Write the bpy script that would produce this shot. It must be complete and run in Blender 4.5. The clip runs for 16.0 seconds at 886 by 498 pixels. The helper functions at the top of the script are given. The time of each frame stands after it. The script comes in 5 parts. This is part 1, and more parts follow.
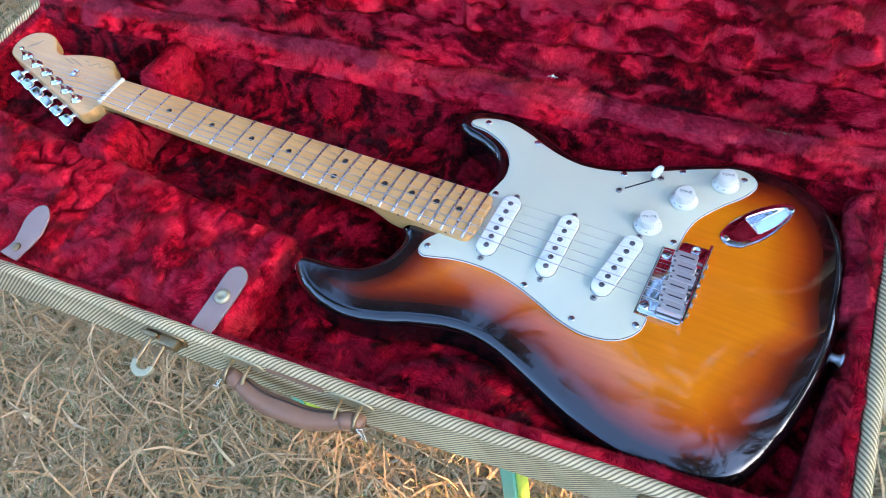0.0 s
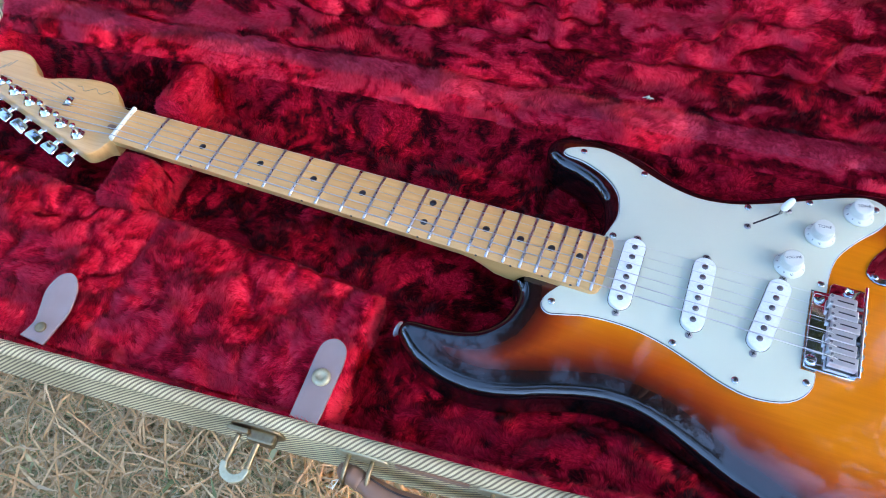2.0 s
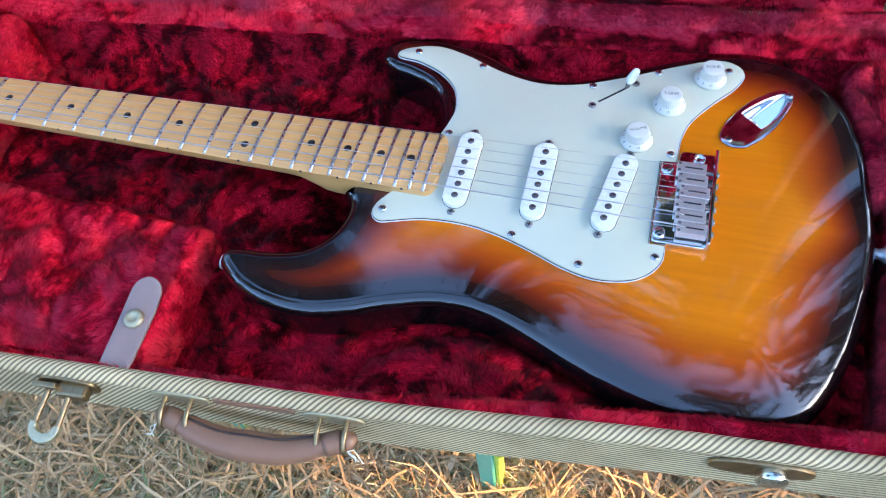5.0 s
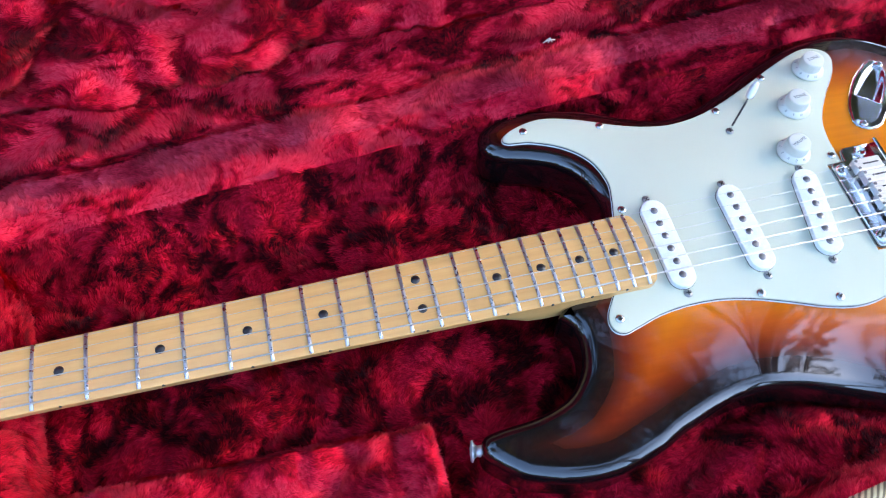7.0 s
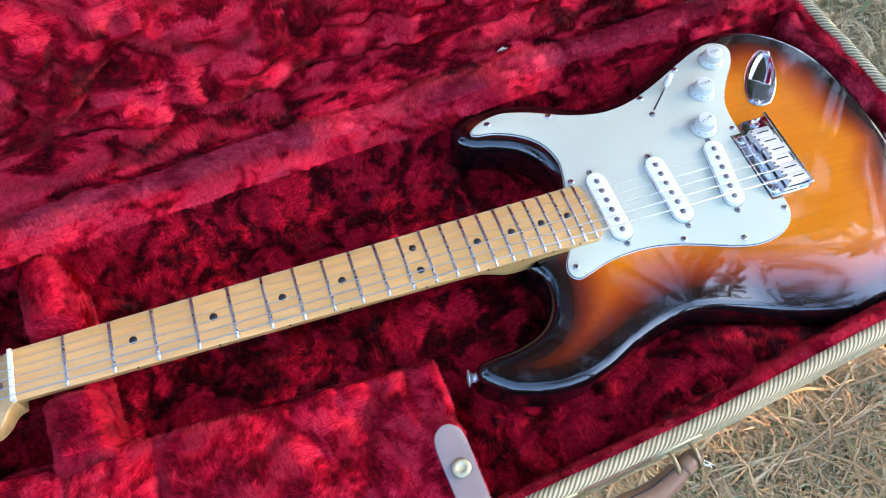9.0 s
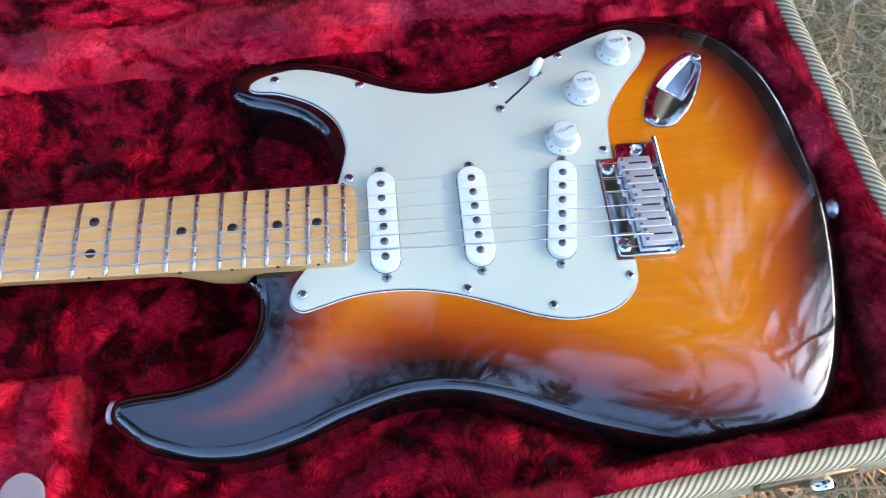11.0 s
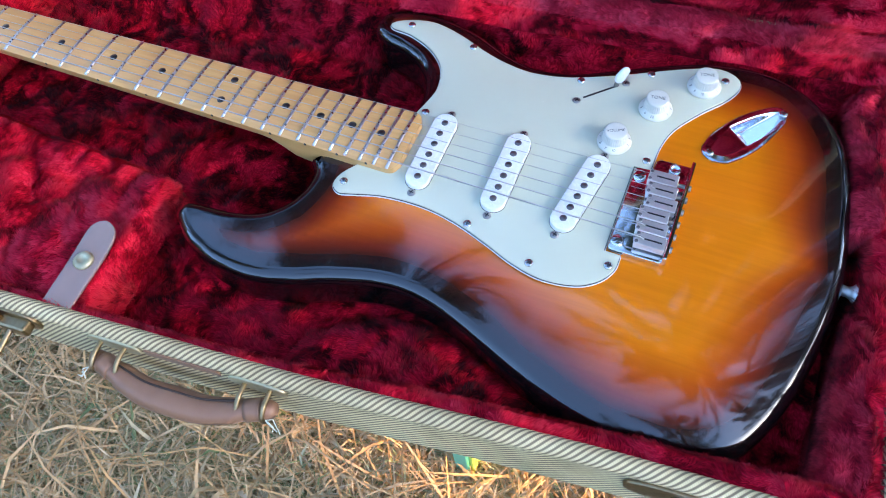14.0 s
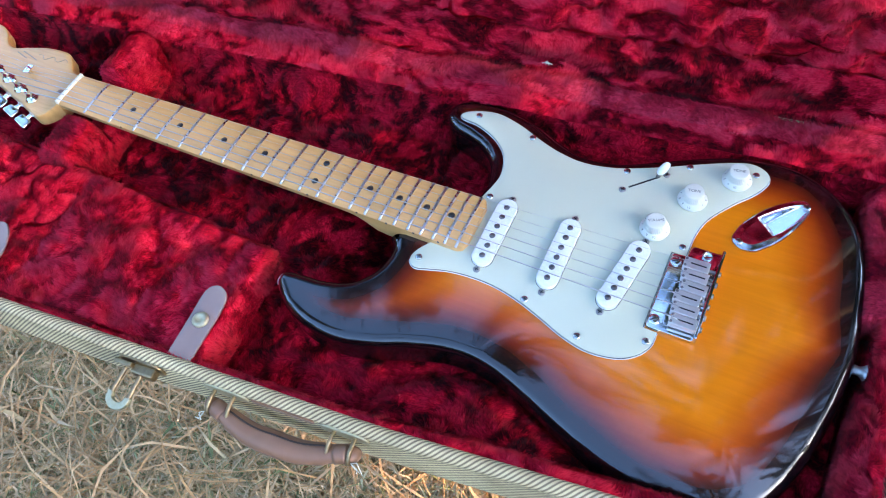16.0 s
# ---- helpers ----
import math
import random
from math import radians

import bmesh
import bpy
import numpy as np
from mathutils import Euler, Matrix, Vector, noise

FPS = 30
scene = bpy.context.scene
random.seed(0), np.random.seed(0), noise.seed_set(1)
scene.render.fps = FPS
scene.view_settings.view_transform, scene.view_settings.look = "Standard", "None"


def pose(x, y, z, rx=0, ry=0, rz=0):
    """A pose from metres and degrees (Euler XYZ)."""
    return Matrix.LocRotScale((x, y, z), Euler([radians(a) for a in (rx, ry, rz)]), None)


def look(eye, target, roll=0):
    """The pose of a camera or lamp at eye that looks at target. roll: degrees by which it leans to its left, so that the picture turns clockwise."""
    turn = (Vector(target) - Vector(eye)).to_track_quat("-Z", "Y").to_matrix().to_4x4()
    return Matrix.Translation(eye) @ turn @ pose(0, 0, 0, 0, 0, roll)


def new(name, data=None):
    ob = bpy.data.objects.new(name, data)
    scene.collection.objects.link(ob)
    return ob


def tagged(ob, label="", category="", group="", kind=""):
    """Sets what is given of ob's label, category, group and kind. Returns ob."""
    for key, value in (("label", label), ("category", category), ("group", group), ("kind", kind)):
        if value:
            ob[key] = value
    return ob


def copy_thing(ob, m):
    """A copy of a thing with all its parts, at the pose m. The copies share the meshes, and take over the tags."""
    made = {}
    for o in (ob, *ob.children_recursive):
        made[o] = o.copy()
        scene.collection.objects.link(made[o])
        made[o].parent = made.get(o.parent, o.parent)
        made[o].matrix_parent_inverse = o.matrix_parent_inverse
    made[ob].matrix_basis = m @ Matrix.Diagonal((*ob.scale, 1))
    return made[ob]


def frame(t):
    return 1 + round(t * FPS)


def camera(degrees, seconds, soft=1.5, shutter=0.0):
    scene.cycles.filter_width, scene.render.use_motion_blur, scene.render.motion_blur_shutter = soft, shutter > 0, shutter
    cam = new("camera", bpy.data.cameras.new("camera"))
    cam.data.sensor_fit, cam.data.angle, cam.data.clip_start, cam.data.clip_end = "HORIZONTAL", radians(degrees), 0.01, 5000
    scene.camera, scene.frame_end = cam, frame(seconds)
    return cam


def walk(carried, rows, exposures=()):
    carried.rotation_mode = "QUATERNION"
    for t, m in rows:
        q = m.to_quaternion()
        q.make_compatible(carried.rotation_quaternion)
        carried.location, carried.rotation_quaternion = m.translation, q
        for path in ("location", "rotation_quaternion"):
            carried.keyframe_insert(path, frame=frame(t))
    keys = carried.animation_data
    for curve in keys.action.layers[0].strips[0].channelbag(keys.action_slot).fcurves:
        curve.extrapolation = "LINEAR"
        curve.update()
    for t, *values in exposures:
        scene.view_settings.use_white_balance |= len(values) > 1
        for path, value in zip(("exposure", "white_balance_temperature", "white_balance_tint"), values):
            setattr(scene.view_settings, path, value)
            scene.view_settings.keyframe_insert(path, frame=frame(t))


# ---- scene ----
cam = camera(59.6, 16.0, soft=1.0, shutter=0.3)
PATH = [
    (0, (0.062, -0.381, 0.669), (-0.661, 0.575, -0.932), -11.2),
    (0.5, (0.054, -0.381, 0.663), (-0.672, 0.581, -0.933), -11.0),
    (1, (0.051, -0.383, 0.638), (-0.698, 0.565, -0.956), -11.8),
    (1.5, (-0.028, -0.372, 0.643), (-0.567, 0.633, -1.0), -4.4),
    (2, (-0.162, -0.365, 0.649), (-0.611, 0.66, -1.009), -3.2),
    (2.5, (-0.106, -0.363, 0.658), (-0.65, 0.595, -1.011), -8.0),
    (3, (-0.002, -0.353, 0.668), (-0.593, 0.591, -0.993), -9.3),
    (3.5, (0.031, -0.354, 0.644), (-0.596, 0.588, -1.006), -10.9),
    (3.7, (0.029, -0.36, 0.644), (-0.61, 0.578, -1.003), -11.1),
    (5.8, (-0.205, -0.324, 0.532), (-0.309, 0.695, -1.185), -4.8),
    (6, (-0.262, -0.317, 0.541), (-0.298, 0.699, -1.182), -3.9),
    (6.5, (-0.306, -0.275, 0.555), (-0.327, 0.714, -1.183), -6.0),
    (7, (-0.379, -0.223, 0.563), (-0.116, 0.741, -1.169), 1.6),
    (7.5, (-0.464, -0.263, 0.581), (-0.067, 0.664, -1.146), 6.2),
    (8, (-0.48, -0.282, 0.661), (-0.102, 0.623, -1.082), 3.9),
    (8.2, (-0.466, -0.296, 0.667), (-0.08, 0.642, -1.057), 3.5),
    (10.3, (-0.386, -0.276, 0.577), (-0.048, 0.626, -1.176), 4.0),
    (10.5, (-0.291, -0.262, 0.543), (-0.01, 0.645, -1.217), 3.9),
    (11, (-0.154, -0.237, 0.529), (-0.021, 0.665, -1.252), 3.4),
    (11.5, (-0.159, -0.31, 0.53), (-0.126, 0.697, -1.197), 2.6),
    (12, (-0.085, -0.311, 0.52), (-0.286, 0.703, -1.192), -0.8),
    (12.5, (-0.013, -0.308, 0.54), (-0.422, 0.671, -1.155), -5.8),
    (13, (0.008, -0.305, 0.544), (-0.439, 0.65, -1.155), -6.0),
    (13.5, (0.013, -0.311, 0.547), (-0.468, 0.62, -1.157), -6.7),
    (14, (0.019, -0.312, 0.557), (-0.497, 0.585, -1.154), -8.5),
    (14.5, (0.01, -0.302, 0.605), (-0.536, 0.563, -1.114), -10.4),
    (15, (0.019, -0.313, 0.647), (-0.567, 0.552, -1.058), -11.6),
    (15.5, (0.031, -0.318, 0.651), (-0.588, 0.546, -1.044), -12.3),
    (16, (0.022, -0.32, 0.66), (-0.626, 0.553, -1.019), -12.7),
]
EXPOSURES = [(0, 3.79, 7500, 15), (5, 3.79, 7500, 15), (7, 4.03, 8200, 16), (8.5, 4.05, 8300, 16), (11, 3.86, 8000, 16), (13, 3.72, 7500, 15), (16, 3.78, 7500, 15)]
walk(cam, [(t, look(eye, target, roll)) for t, eye, target, roll in PATH], exposures=EXPOSURES)

# ---- light ----
SUN_EL, SUN_AZ = 14.0, 90.0
world = bpy.data.worlds.new("sky")
scene.world = world
world.use_nodes = True
wn = world.node_tree
sky = wn.nodes.new("ShaderNodeTexSky")
sky.sky_type, sky.sun_disc = "NISHITA", False
sky.ozone_density, sky.dust_density = 5.0, 2.2
sky.sun_elevation, sky.sun_rotation = radians(SUN_EL), radians(SUN_AZ)
wn.links.new(sky.outputs[0], wn.nodes["Background"].inputs[0])
wn.nodes["Background"].inputs[1].default_value = 0.15

sun = new("sun", bpy.data.lights.new("sun", "SUN"))
sun.data.energy, sun.data.angle, sun.data.color = 1.5, radians(0.5), (1.0, 0.62, 0.30)
sun.rotation_euler = (radians(90 - SUN_EL), 0, radians(180 - SUN_AZ))

# ---- noise and shape helpers ----


def lattice(p, scale, seed=0):
    """Smooth value noise in -1..1 at the rows of p."""
    rng = np.random.RandomState(seed)
    table = rng.uniform(-1, 1, 4096)
    q = np.asarray(p, float) / scale + 100.0
    i = np.floor(q).astype(np.int64)
    f = q - i
    f = f * f * (3 - 2 * f)
    out = 0
    for a in (0, 1):
        for b in (0, 1):
            for c in (0, 1):
                h = ((i[:, 0] + a) * 73856093 ^ (i[:, 1] + b) * 19349663 ^ (i[:, 2] + c) * 83492791) & 4095
                w = (f[:, 0] if a else 1 - f[:, 0]) * (f[:, 1] if b else 1 - f[:, 1]) * (f[:, 2] if c else 1 - f[:, 2])
                out = out + table[h] * w
    return out


def spline(points, steps=8, closed=True):
    """Catmull-Rom curve through 2D points."""
    p = np.array(points, float)
    n = len(p)
    out = []
    for k in range(n if closed else n - 1):
        if closed:
            a, b, c, d = p[(k - 1) % n], p[k], p[(k + 1) % n], p[(k + 2) % n]
        else:
            a, b, c, d = p[max(k - 1, 0)], p[k], p[k + 1], p[min(k + 2, n - 1)]
        for s in range(steps):
            t = s / steps
            out.append(0.5 * ((2 * b) + (c - a) * t + (2 * a - 5 * b + 4 * c - d) * t * t + (3 * b - a - 3 * c + d) * t ** 3))
    if not closed:
        out.append(p[-1])
    return np.array(out)


def even(loop, gap):
    """A closed loop resampled at even steps."""
    q = np.vstack([loop, loop[:1]])
    s = np.r_[0, np.cumsum(np.hypot(*np.diff(q, axis=0).T))]
    n = int(s[-1] / gap)
    t = np.linspace(0, s[-1], n, endpoint=False)
    return np.c_[np.interp(t, s, q[:, 0]), np.interp(t, s, q[:, 1])]


def inset(loop, d):
    """Offset a closed loop inward (positive d)."""
    a, b = np.roll(loop, 1, 0), np.roll(loop, -1, 0)
    t = b - a
    t /= np.maximum(np.hypot(t[:, 0], t[:, 1]), 1e-9)[:, None]
    n = np.c_[-t[:, 1], t[:, 0]]
    x, y = loop[:, 0], loop[:, 1]
    if np.sum(x * np.roll(y, -1) - np.roll(x, -1) * y) < 0:
        n = -n
    return loop + n * d


def edge_distance(p, loop):
    """Distance of points to a closed loop."""
    a, b = loop, np.roll(loop, -1, 0)
    best = np.full(len(p), 9.0)
    for s, e in zip(a, b):
        v = e - s
        t = np.clip(((p - s) @ v) / max(v @ v, 1e-12), 0, 1)
        best = np.minimum(best, np.hypot(*(p - s - t[:, None] * v).T))
    return best


def inside(p, loop):
    a, b = loop, np.roll(loop, -1, 0)
    r = np.zeros(len(p), bool)
    for s, e in zip(a, b):
        if s[1] == e[1]:
            continue
        r ^= ((s[1] > p[:, 1]) != (e[1] > p[:, 1])) & (p[:, 0] < (e[0] - s[0]) * (p[:, 1] - s[1]) / (e[1] - s[1]) + s[0])
    return r


def filled(loop, gap, seams=()):
    """Triangles that fill a loop, with inner points at an even gap and edges along the inner seams. The loop's points come first, then the seams'."""
    from mathutils.geometry import delaunay_2d_cdt
    lo, hi = loop.min(0), loop.max(0)
    gx, gy = np.meshgrid(np.arange(lo[0], hi[0], gap), np.arange(lo[1], hi[1], gap))
    gx = gx + (np.arange(gx.shape[0]) % 2)[:, None] * gap / 2
    p = np.c_[gx.ravel(), gy.ravel()]
    p = p[inside(p, loop)]
    p = p[edge_distance(p, loop) > gap * 0.6]
    n = len(loop)
    edges = [(i, (i + 1) % n) for i in range(n)]
    rows = [loop]
    for s in seams:
        k = sum(len(r) for r in rows)
        edges += [(k + i, k + (i + 1) % len(s)) for i in range(len(s))]
        rows.append(s)
        p = p[edge_distance(p, s) > gap * 0.35]
    pts = [Vector(q) for q in np.vstack(rows + [p])]
    v, _, f, *_ = delaunay_2d_cdt(pts, edges, [], 1, 1e-7)
    return np.array([tuple(q) for q in v]), [tuple(q) for q in f]


def mesh_of(name, verts, faces, smooth=True):
    me = bpy.data.meshes.new(name)
    me.from_pydata([tuple(map(float, v)) for v in verts], [], [tuple(map(int, f)) for f in faces])
    if smooth:
        me.polygons.foreach_set("use_smooth", [True] * len(me.polygons))
    me.update()
    return me


def part(name, data, material, parent, label="", at=None):
    """Links a mesh or a bmesh as one object under a thing or a part."""
    if isinstance(data, bmesh.types.BMesh):
        me = bpy.data.meshes.new(name)
        data.to_mesh(me)
        data.free()
        data = me
    if material and not data.materials:
        data.materials.append(material)
    ob = new(name, data)
    ob.parent = parent
    if at is not None:
        ob.matrix_basis = at
    if label:
        tagged(ob, label)
    return ob


def thing(name, label, category, at=None, group=""):
    ob = new(name)
    ob.empty_display_size = 0.05
    if at is not None:
        ob.matrix_basis = at
    return tagged(ob, label, category, group)


def slab(loop, z0, z1, r=0.001, gap=None, steps=3):
    """A plate with outline loop from z0 up to z1 and a rounded upper edge."""
    rings = [(loop, z0)]
    for k in range(steps + 1):
        a = math.pi / 2 * k / steps
        rings.append((inset(loop, r * (1 - math.cos(a))), z1 - r + r * math.sin(a)))
    n = len(loop)
    verts = [(*q, z) for ring, z in rings for q in ring]
    faces = []
    for k in range(len(rings) - 1):
        for i in range(n):
            j = (i + 1) % n
            faces.append((k * n + i, k * n + j, (k + 1) * n + j, (k + 1) * n + i))
    x, y = loop[:, 0], loop[:, 1]
    if np.sum(x * np.roll(y, -1) - np.roll(x, -1) * y) < 0:
        faces = [f[::-1] for f in faces]
    top, tris = filled(rings[-1][0], gap or 0.5)
    base = (len(rings) - 1) * n
    extra = len(verts)
    verts += [(*q, z1) for q in top[n:]]
    for f in tris:
        faces.append(tuple(base + i if i < n else extra + i - n for i in f))
    bot, tris = filled(loop, 0.5)
    faces += [tuple(f[::-1]) for f in tris if max(f) < n]
    return verts, faces


def slab_mesh(name, loop, z0, z1, r=0.001, gap=None, steps=3):
    v, f = slab(loop, z0, z1, r, gap, steps)
    me = mesh_of(name, v, f, True)
    me.set_sharp_from_angle(angle=radians(50))
    return me


def turned(profile, sides=20, bm=None, m=None):
    """A body of revolution about z from (radius, z) pairs, closed at both ends."""
    bm = bm or bmesh.new()
    rings = []
    for r, z in profile:
        ring = []
        for k in range(sides):
            a = 2 * math.pi * k / sides
            v = Vector((r * math.cos(a), r * math.sin(a), z))
            ring.append(bm.verts.new(m @ v if m else v))
        rings.append(ring)
    for a, b in zip(rings, rings[1:]):
        for k in range(sides):
            f = bm.faces.new((a[k], a[(k + 1) % sides], b[(k + 1) % sides], b[k]))
            f.smooth = True
    bm.faces.new(rings[0][::-1])
    bm.faces.new(rings[-1])
    return bm


def tube(points, r, sides=8, bm=None, r1=None):
    """A round bar along 3D points, tapering to r1."""
    bm = bm or bmesh.new()
    p = [Vector(q) for q in points]
    rings, side = [], None
    for k, q in enumerate(p):
        d = (p[min(k + 1, len(p) - 1)] - p[max(k - 1, 0)]).normalized()
        if side is None:
            side = d.orthogonal().normalized()
        side = (side - d * side.dot(d)).normalized()
        up = d.cross(side)
        rr = r if r1 is None else r + (r1 - r) * k / (len(p) - 1)
        rings.append([bm.verts.new(q + (side * math.cos(2 * math.pi * j / sides) + up * math.sin(2 * math.pi * j / sides)) * rr) for j in range(sides)])
    for a, b in zip(rings, rings[1:]):
        for j in range(sides):
            f = bm.faces.new((a[j], a[(j + 1) % sides], b[(j + 1) % sides], b[j]))
            f.smooth = True
    bm.faces.new(rings[0][::-1])
    bm.faces.new(rings[-1])
    return bm


def block(size, at=(0, 0, 0), bevel=0.0005, bm=None, m=None, segments=2):
    """A box with rounded edges."""
    tmp = bmesh.new()
    bmesh.ops.create_cube(tmp, size=1, matrix=Matrix.Translation(at) @ Matrix.Diagonal((*size, 1)))
    if bevel:
        bmesh.ops.bevel(tmp, geom=tmp.edges[:], offset=bevel, segments=segments, profile=0.5, affect="EDGES")
    if m:
        tmp.transform(m)
    if bm is None:
        return tmp
    me = bpy.data.meshes.new("tmp")
    tmp.to_mesh(me)
    tmp.free()
    bm.from_mesh(me)
    bpy.data.meshes.remove(me)
    return bm


def rounded_rect(w, h, r, steps=6):
    out = []
    for cx, cy, a0 in ((w / 2 - r, h / 2 - r, 0), (-w / 2 + r, h / 2 - r, 90), (-w / 2 + r, -h / 2 + r, 180), (w / 2 - r, -h / 2 + r, 270)):
        for k in range(steps + 1):
            a = radians(a0 + 90 * k / steps)
            out.append((cx + r * math.cos(a), cy + r * math.sin(a)))
    return np.array(out)


# ---- materials ----


class Nodes:
    def __init__(self, name):
        self.mat = bpy.data.materials.new(name)
        self.mat.use_nodes = True
        self.t = self.mat.node_tree
        self.p = self.t.nodes["Principled BSDF"]

    def add(self, kind, operation=None, attribute_name=None, data_type=None, blend_type=None):
        n = self.t.nodes.new(kind)
        if operation:
            n.operation = operation
        if attribute_name:
            n.attribute_name = attribute_name
        if data_type:
            n.data_type = data_type
        if blend_type:
            n.blend_type = blend_type
        return n

    def link(self, a, b):
        self.t.links.new(a, b)

    def set(self, **values):
        for k, v in values.items():
            s = self.p.inputs[k.replace("_", " ")]
            s.default_value = (*v, 1) if isinstance(v, tuple) and len(v) == 3 else v
        return self

    def coords(self, scale=(1, 1, 1), kind="Object"):
        c = self.add("ShaderNodeTexCoord")
        m = self.add("ShaderNodeMapping")
        m.inputs["Scale"].default_value = scale
        self.link(c.outputs[kind], m.inputs[0])
        return m.outputs[0]

    def noise(self, scale, detail=4.0, vec=None, rough=0.55):
        n = self.add("ShaderNodeTexNoise")
        n.inputs["Scale"].default_value, n.inputs["Detail"].default_value, n.inputs["Roughness"].default_value = scale, detail, rough
        self.link(vec if vec is not None else self.coords(), n.inputs["Vector"])
        return n.outputs["Fac"]

    def ramp(self, fac, stops):
        r = self.add("ShaderNodeValToRGB")
        e = r.color_ramp.elements
        while len(e) < len(stops):
            e.new(0.5)
        for k, (pos, col) in enumerate(stops):
            e[k].position, e[k].color = pos, (*col, 1) if len(col) == 3 else col
        self.link(fac, r.inputs[0])
        return r.outputs[0]

    def mix(self, fac, a, b, blend="MIX"):
        m = self.add("ShaderNodeMix", data_type="RGBA", blend_type=blend)
        for s, v in ((m.inputs[0], fac), (m.inputs[6], a), (m.inputs[7], b)):
            if isinstance(v, (int, float)):
                s.default_value = v
            elif isinstance(v, tuple):
                s.default_value = (*v, 1)
            else:
                self.link(v, s)
        return m.outputs[2]

    def bump(self, height, strength=0.2, distance=0.001):
        b = self.add("ShaderNodeBump")
        b.inputs["Strength"].default_value, b.inputs["Distance"].default_value = strength, distance
        self.link(height, b.inputs["Height"])
        self.link(b.outputs[0], self.p.inputs["Normal"])
        return self

    def color(self, out):
        self.link(out, self.p.inputs["Base Color"])
        return self

    def rough(self, fac, lo, hi):
        m = self.add("ShaderNodeMapRange")
        m.inputs["To Min"].default_value, m.inputs["To Max"].default_value = lo, hi
        self.link(fac, m.inputs[0])
        self.link(m.outputs[0], self.p.inputs["Roughness"])
        return self


def plastic(name, a, b, rough=0.25, coat=0.0):
    n = Nodes(name).set(Roughness=rough, Coat_Weight=coat, Coat_Roughness=0.08)
    f = n.noise(60, 5)
    n.color(n.mix(f, a, b)).rough(n.noise(300, 3), rough * 0.75, rough * 1.3)
    return n.mat


def metal(name, a, b, rough=0.1, spots=220):
    n = Nodes(name).set(Metallic=1.0, Roughness=rough)
    f = n.noise(spots, 5)
    n.color(n.mix(f, a, b)).rough(n.noise(spots * 1.7, 4), rough * 0.5, rough * 1.8)
    return n.mat


M_CHROME = metal("chrome", (0.82, 0.83, 0.85), (0.70, 0.72, 0.75), 0.06)
M_STEEL = metal("saddle_steel", (0.84, 0.81, 0.75), (0.72, 0.69, 0.64), 0.40)
M_DARKSTEEL = metal("dark_screw_steel", (0.16, 0.15, 0.15), (0.30, 0.29, 0.28), 0.35)
M_BRASS = metal("worn_brass", (0.46, 0.33, 0.18), (0.22, 0.145, 0.08), 0.38)
M_FRET = metal("fret_nickel", (0.46, 0.44, 0.46), (0.58, 0.56, 0.58), 0.26)
M_SCREW = metal("screw_nickel", (0.66, 0.65, 0.64), (0.50, 0.50, 0.50), 0.2)
M_BUTTON = metal("satin_nickel", (0.80, 0.79, 0.77), (0.68, 0.67, 0.65), 0.5)
M_STRING = metal("string_wire", (0.60, 0.58, 0.54), (0.46, 0.44, 0.41), 0.34)
M_WHITE = plastic("white_plastic", (0.74, 0.75, 0.72), (0.69, 0.70, 0.68), 0.26)
M_KNOB = plastic("knob_plastic", (0.62, 0.61, 0.53), (0.57, 0.555, 0.46), 0.34)
M_BONE = plastic("bone", (0.78, 0.74, 0.58), (0.70, 0.66, 0.50), 0.35)
M_BLACK = plastic("black_plastic", (0.012, 0.012, 0.013), (0.02, 0.02, 0.02), 0.3)
M_PRINT = plastic("grey_print", (0.07, 0.08, 0.08), (0.12, 0.13, 0.12), 0.5)
M_GOLDPRINT = plastic("faded_gold_print", (0.22, 0.17, 0.09), (0.30, 0.24, 0.14), 0.4)


def guard_material():
    n = Nodes("mint_white_plastic").set(Roughness=0.22, Specular_IOR_Level=0.45)
    f = n.noise(14, 5)
    n.color(n.mix(f, (0.53, 0.545, 0.41), (0.505, 0.52, 0.39)))
    fine = n.noise(900, 3, n.coords((1, 6, 1)))
    n.rough(n.noise(45, 6), 0.16, 0.32).bump(fine, 0.02, 0.0003)
    return n.mat


M_GUARD = guard_material()


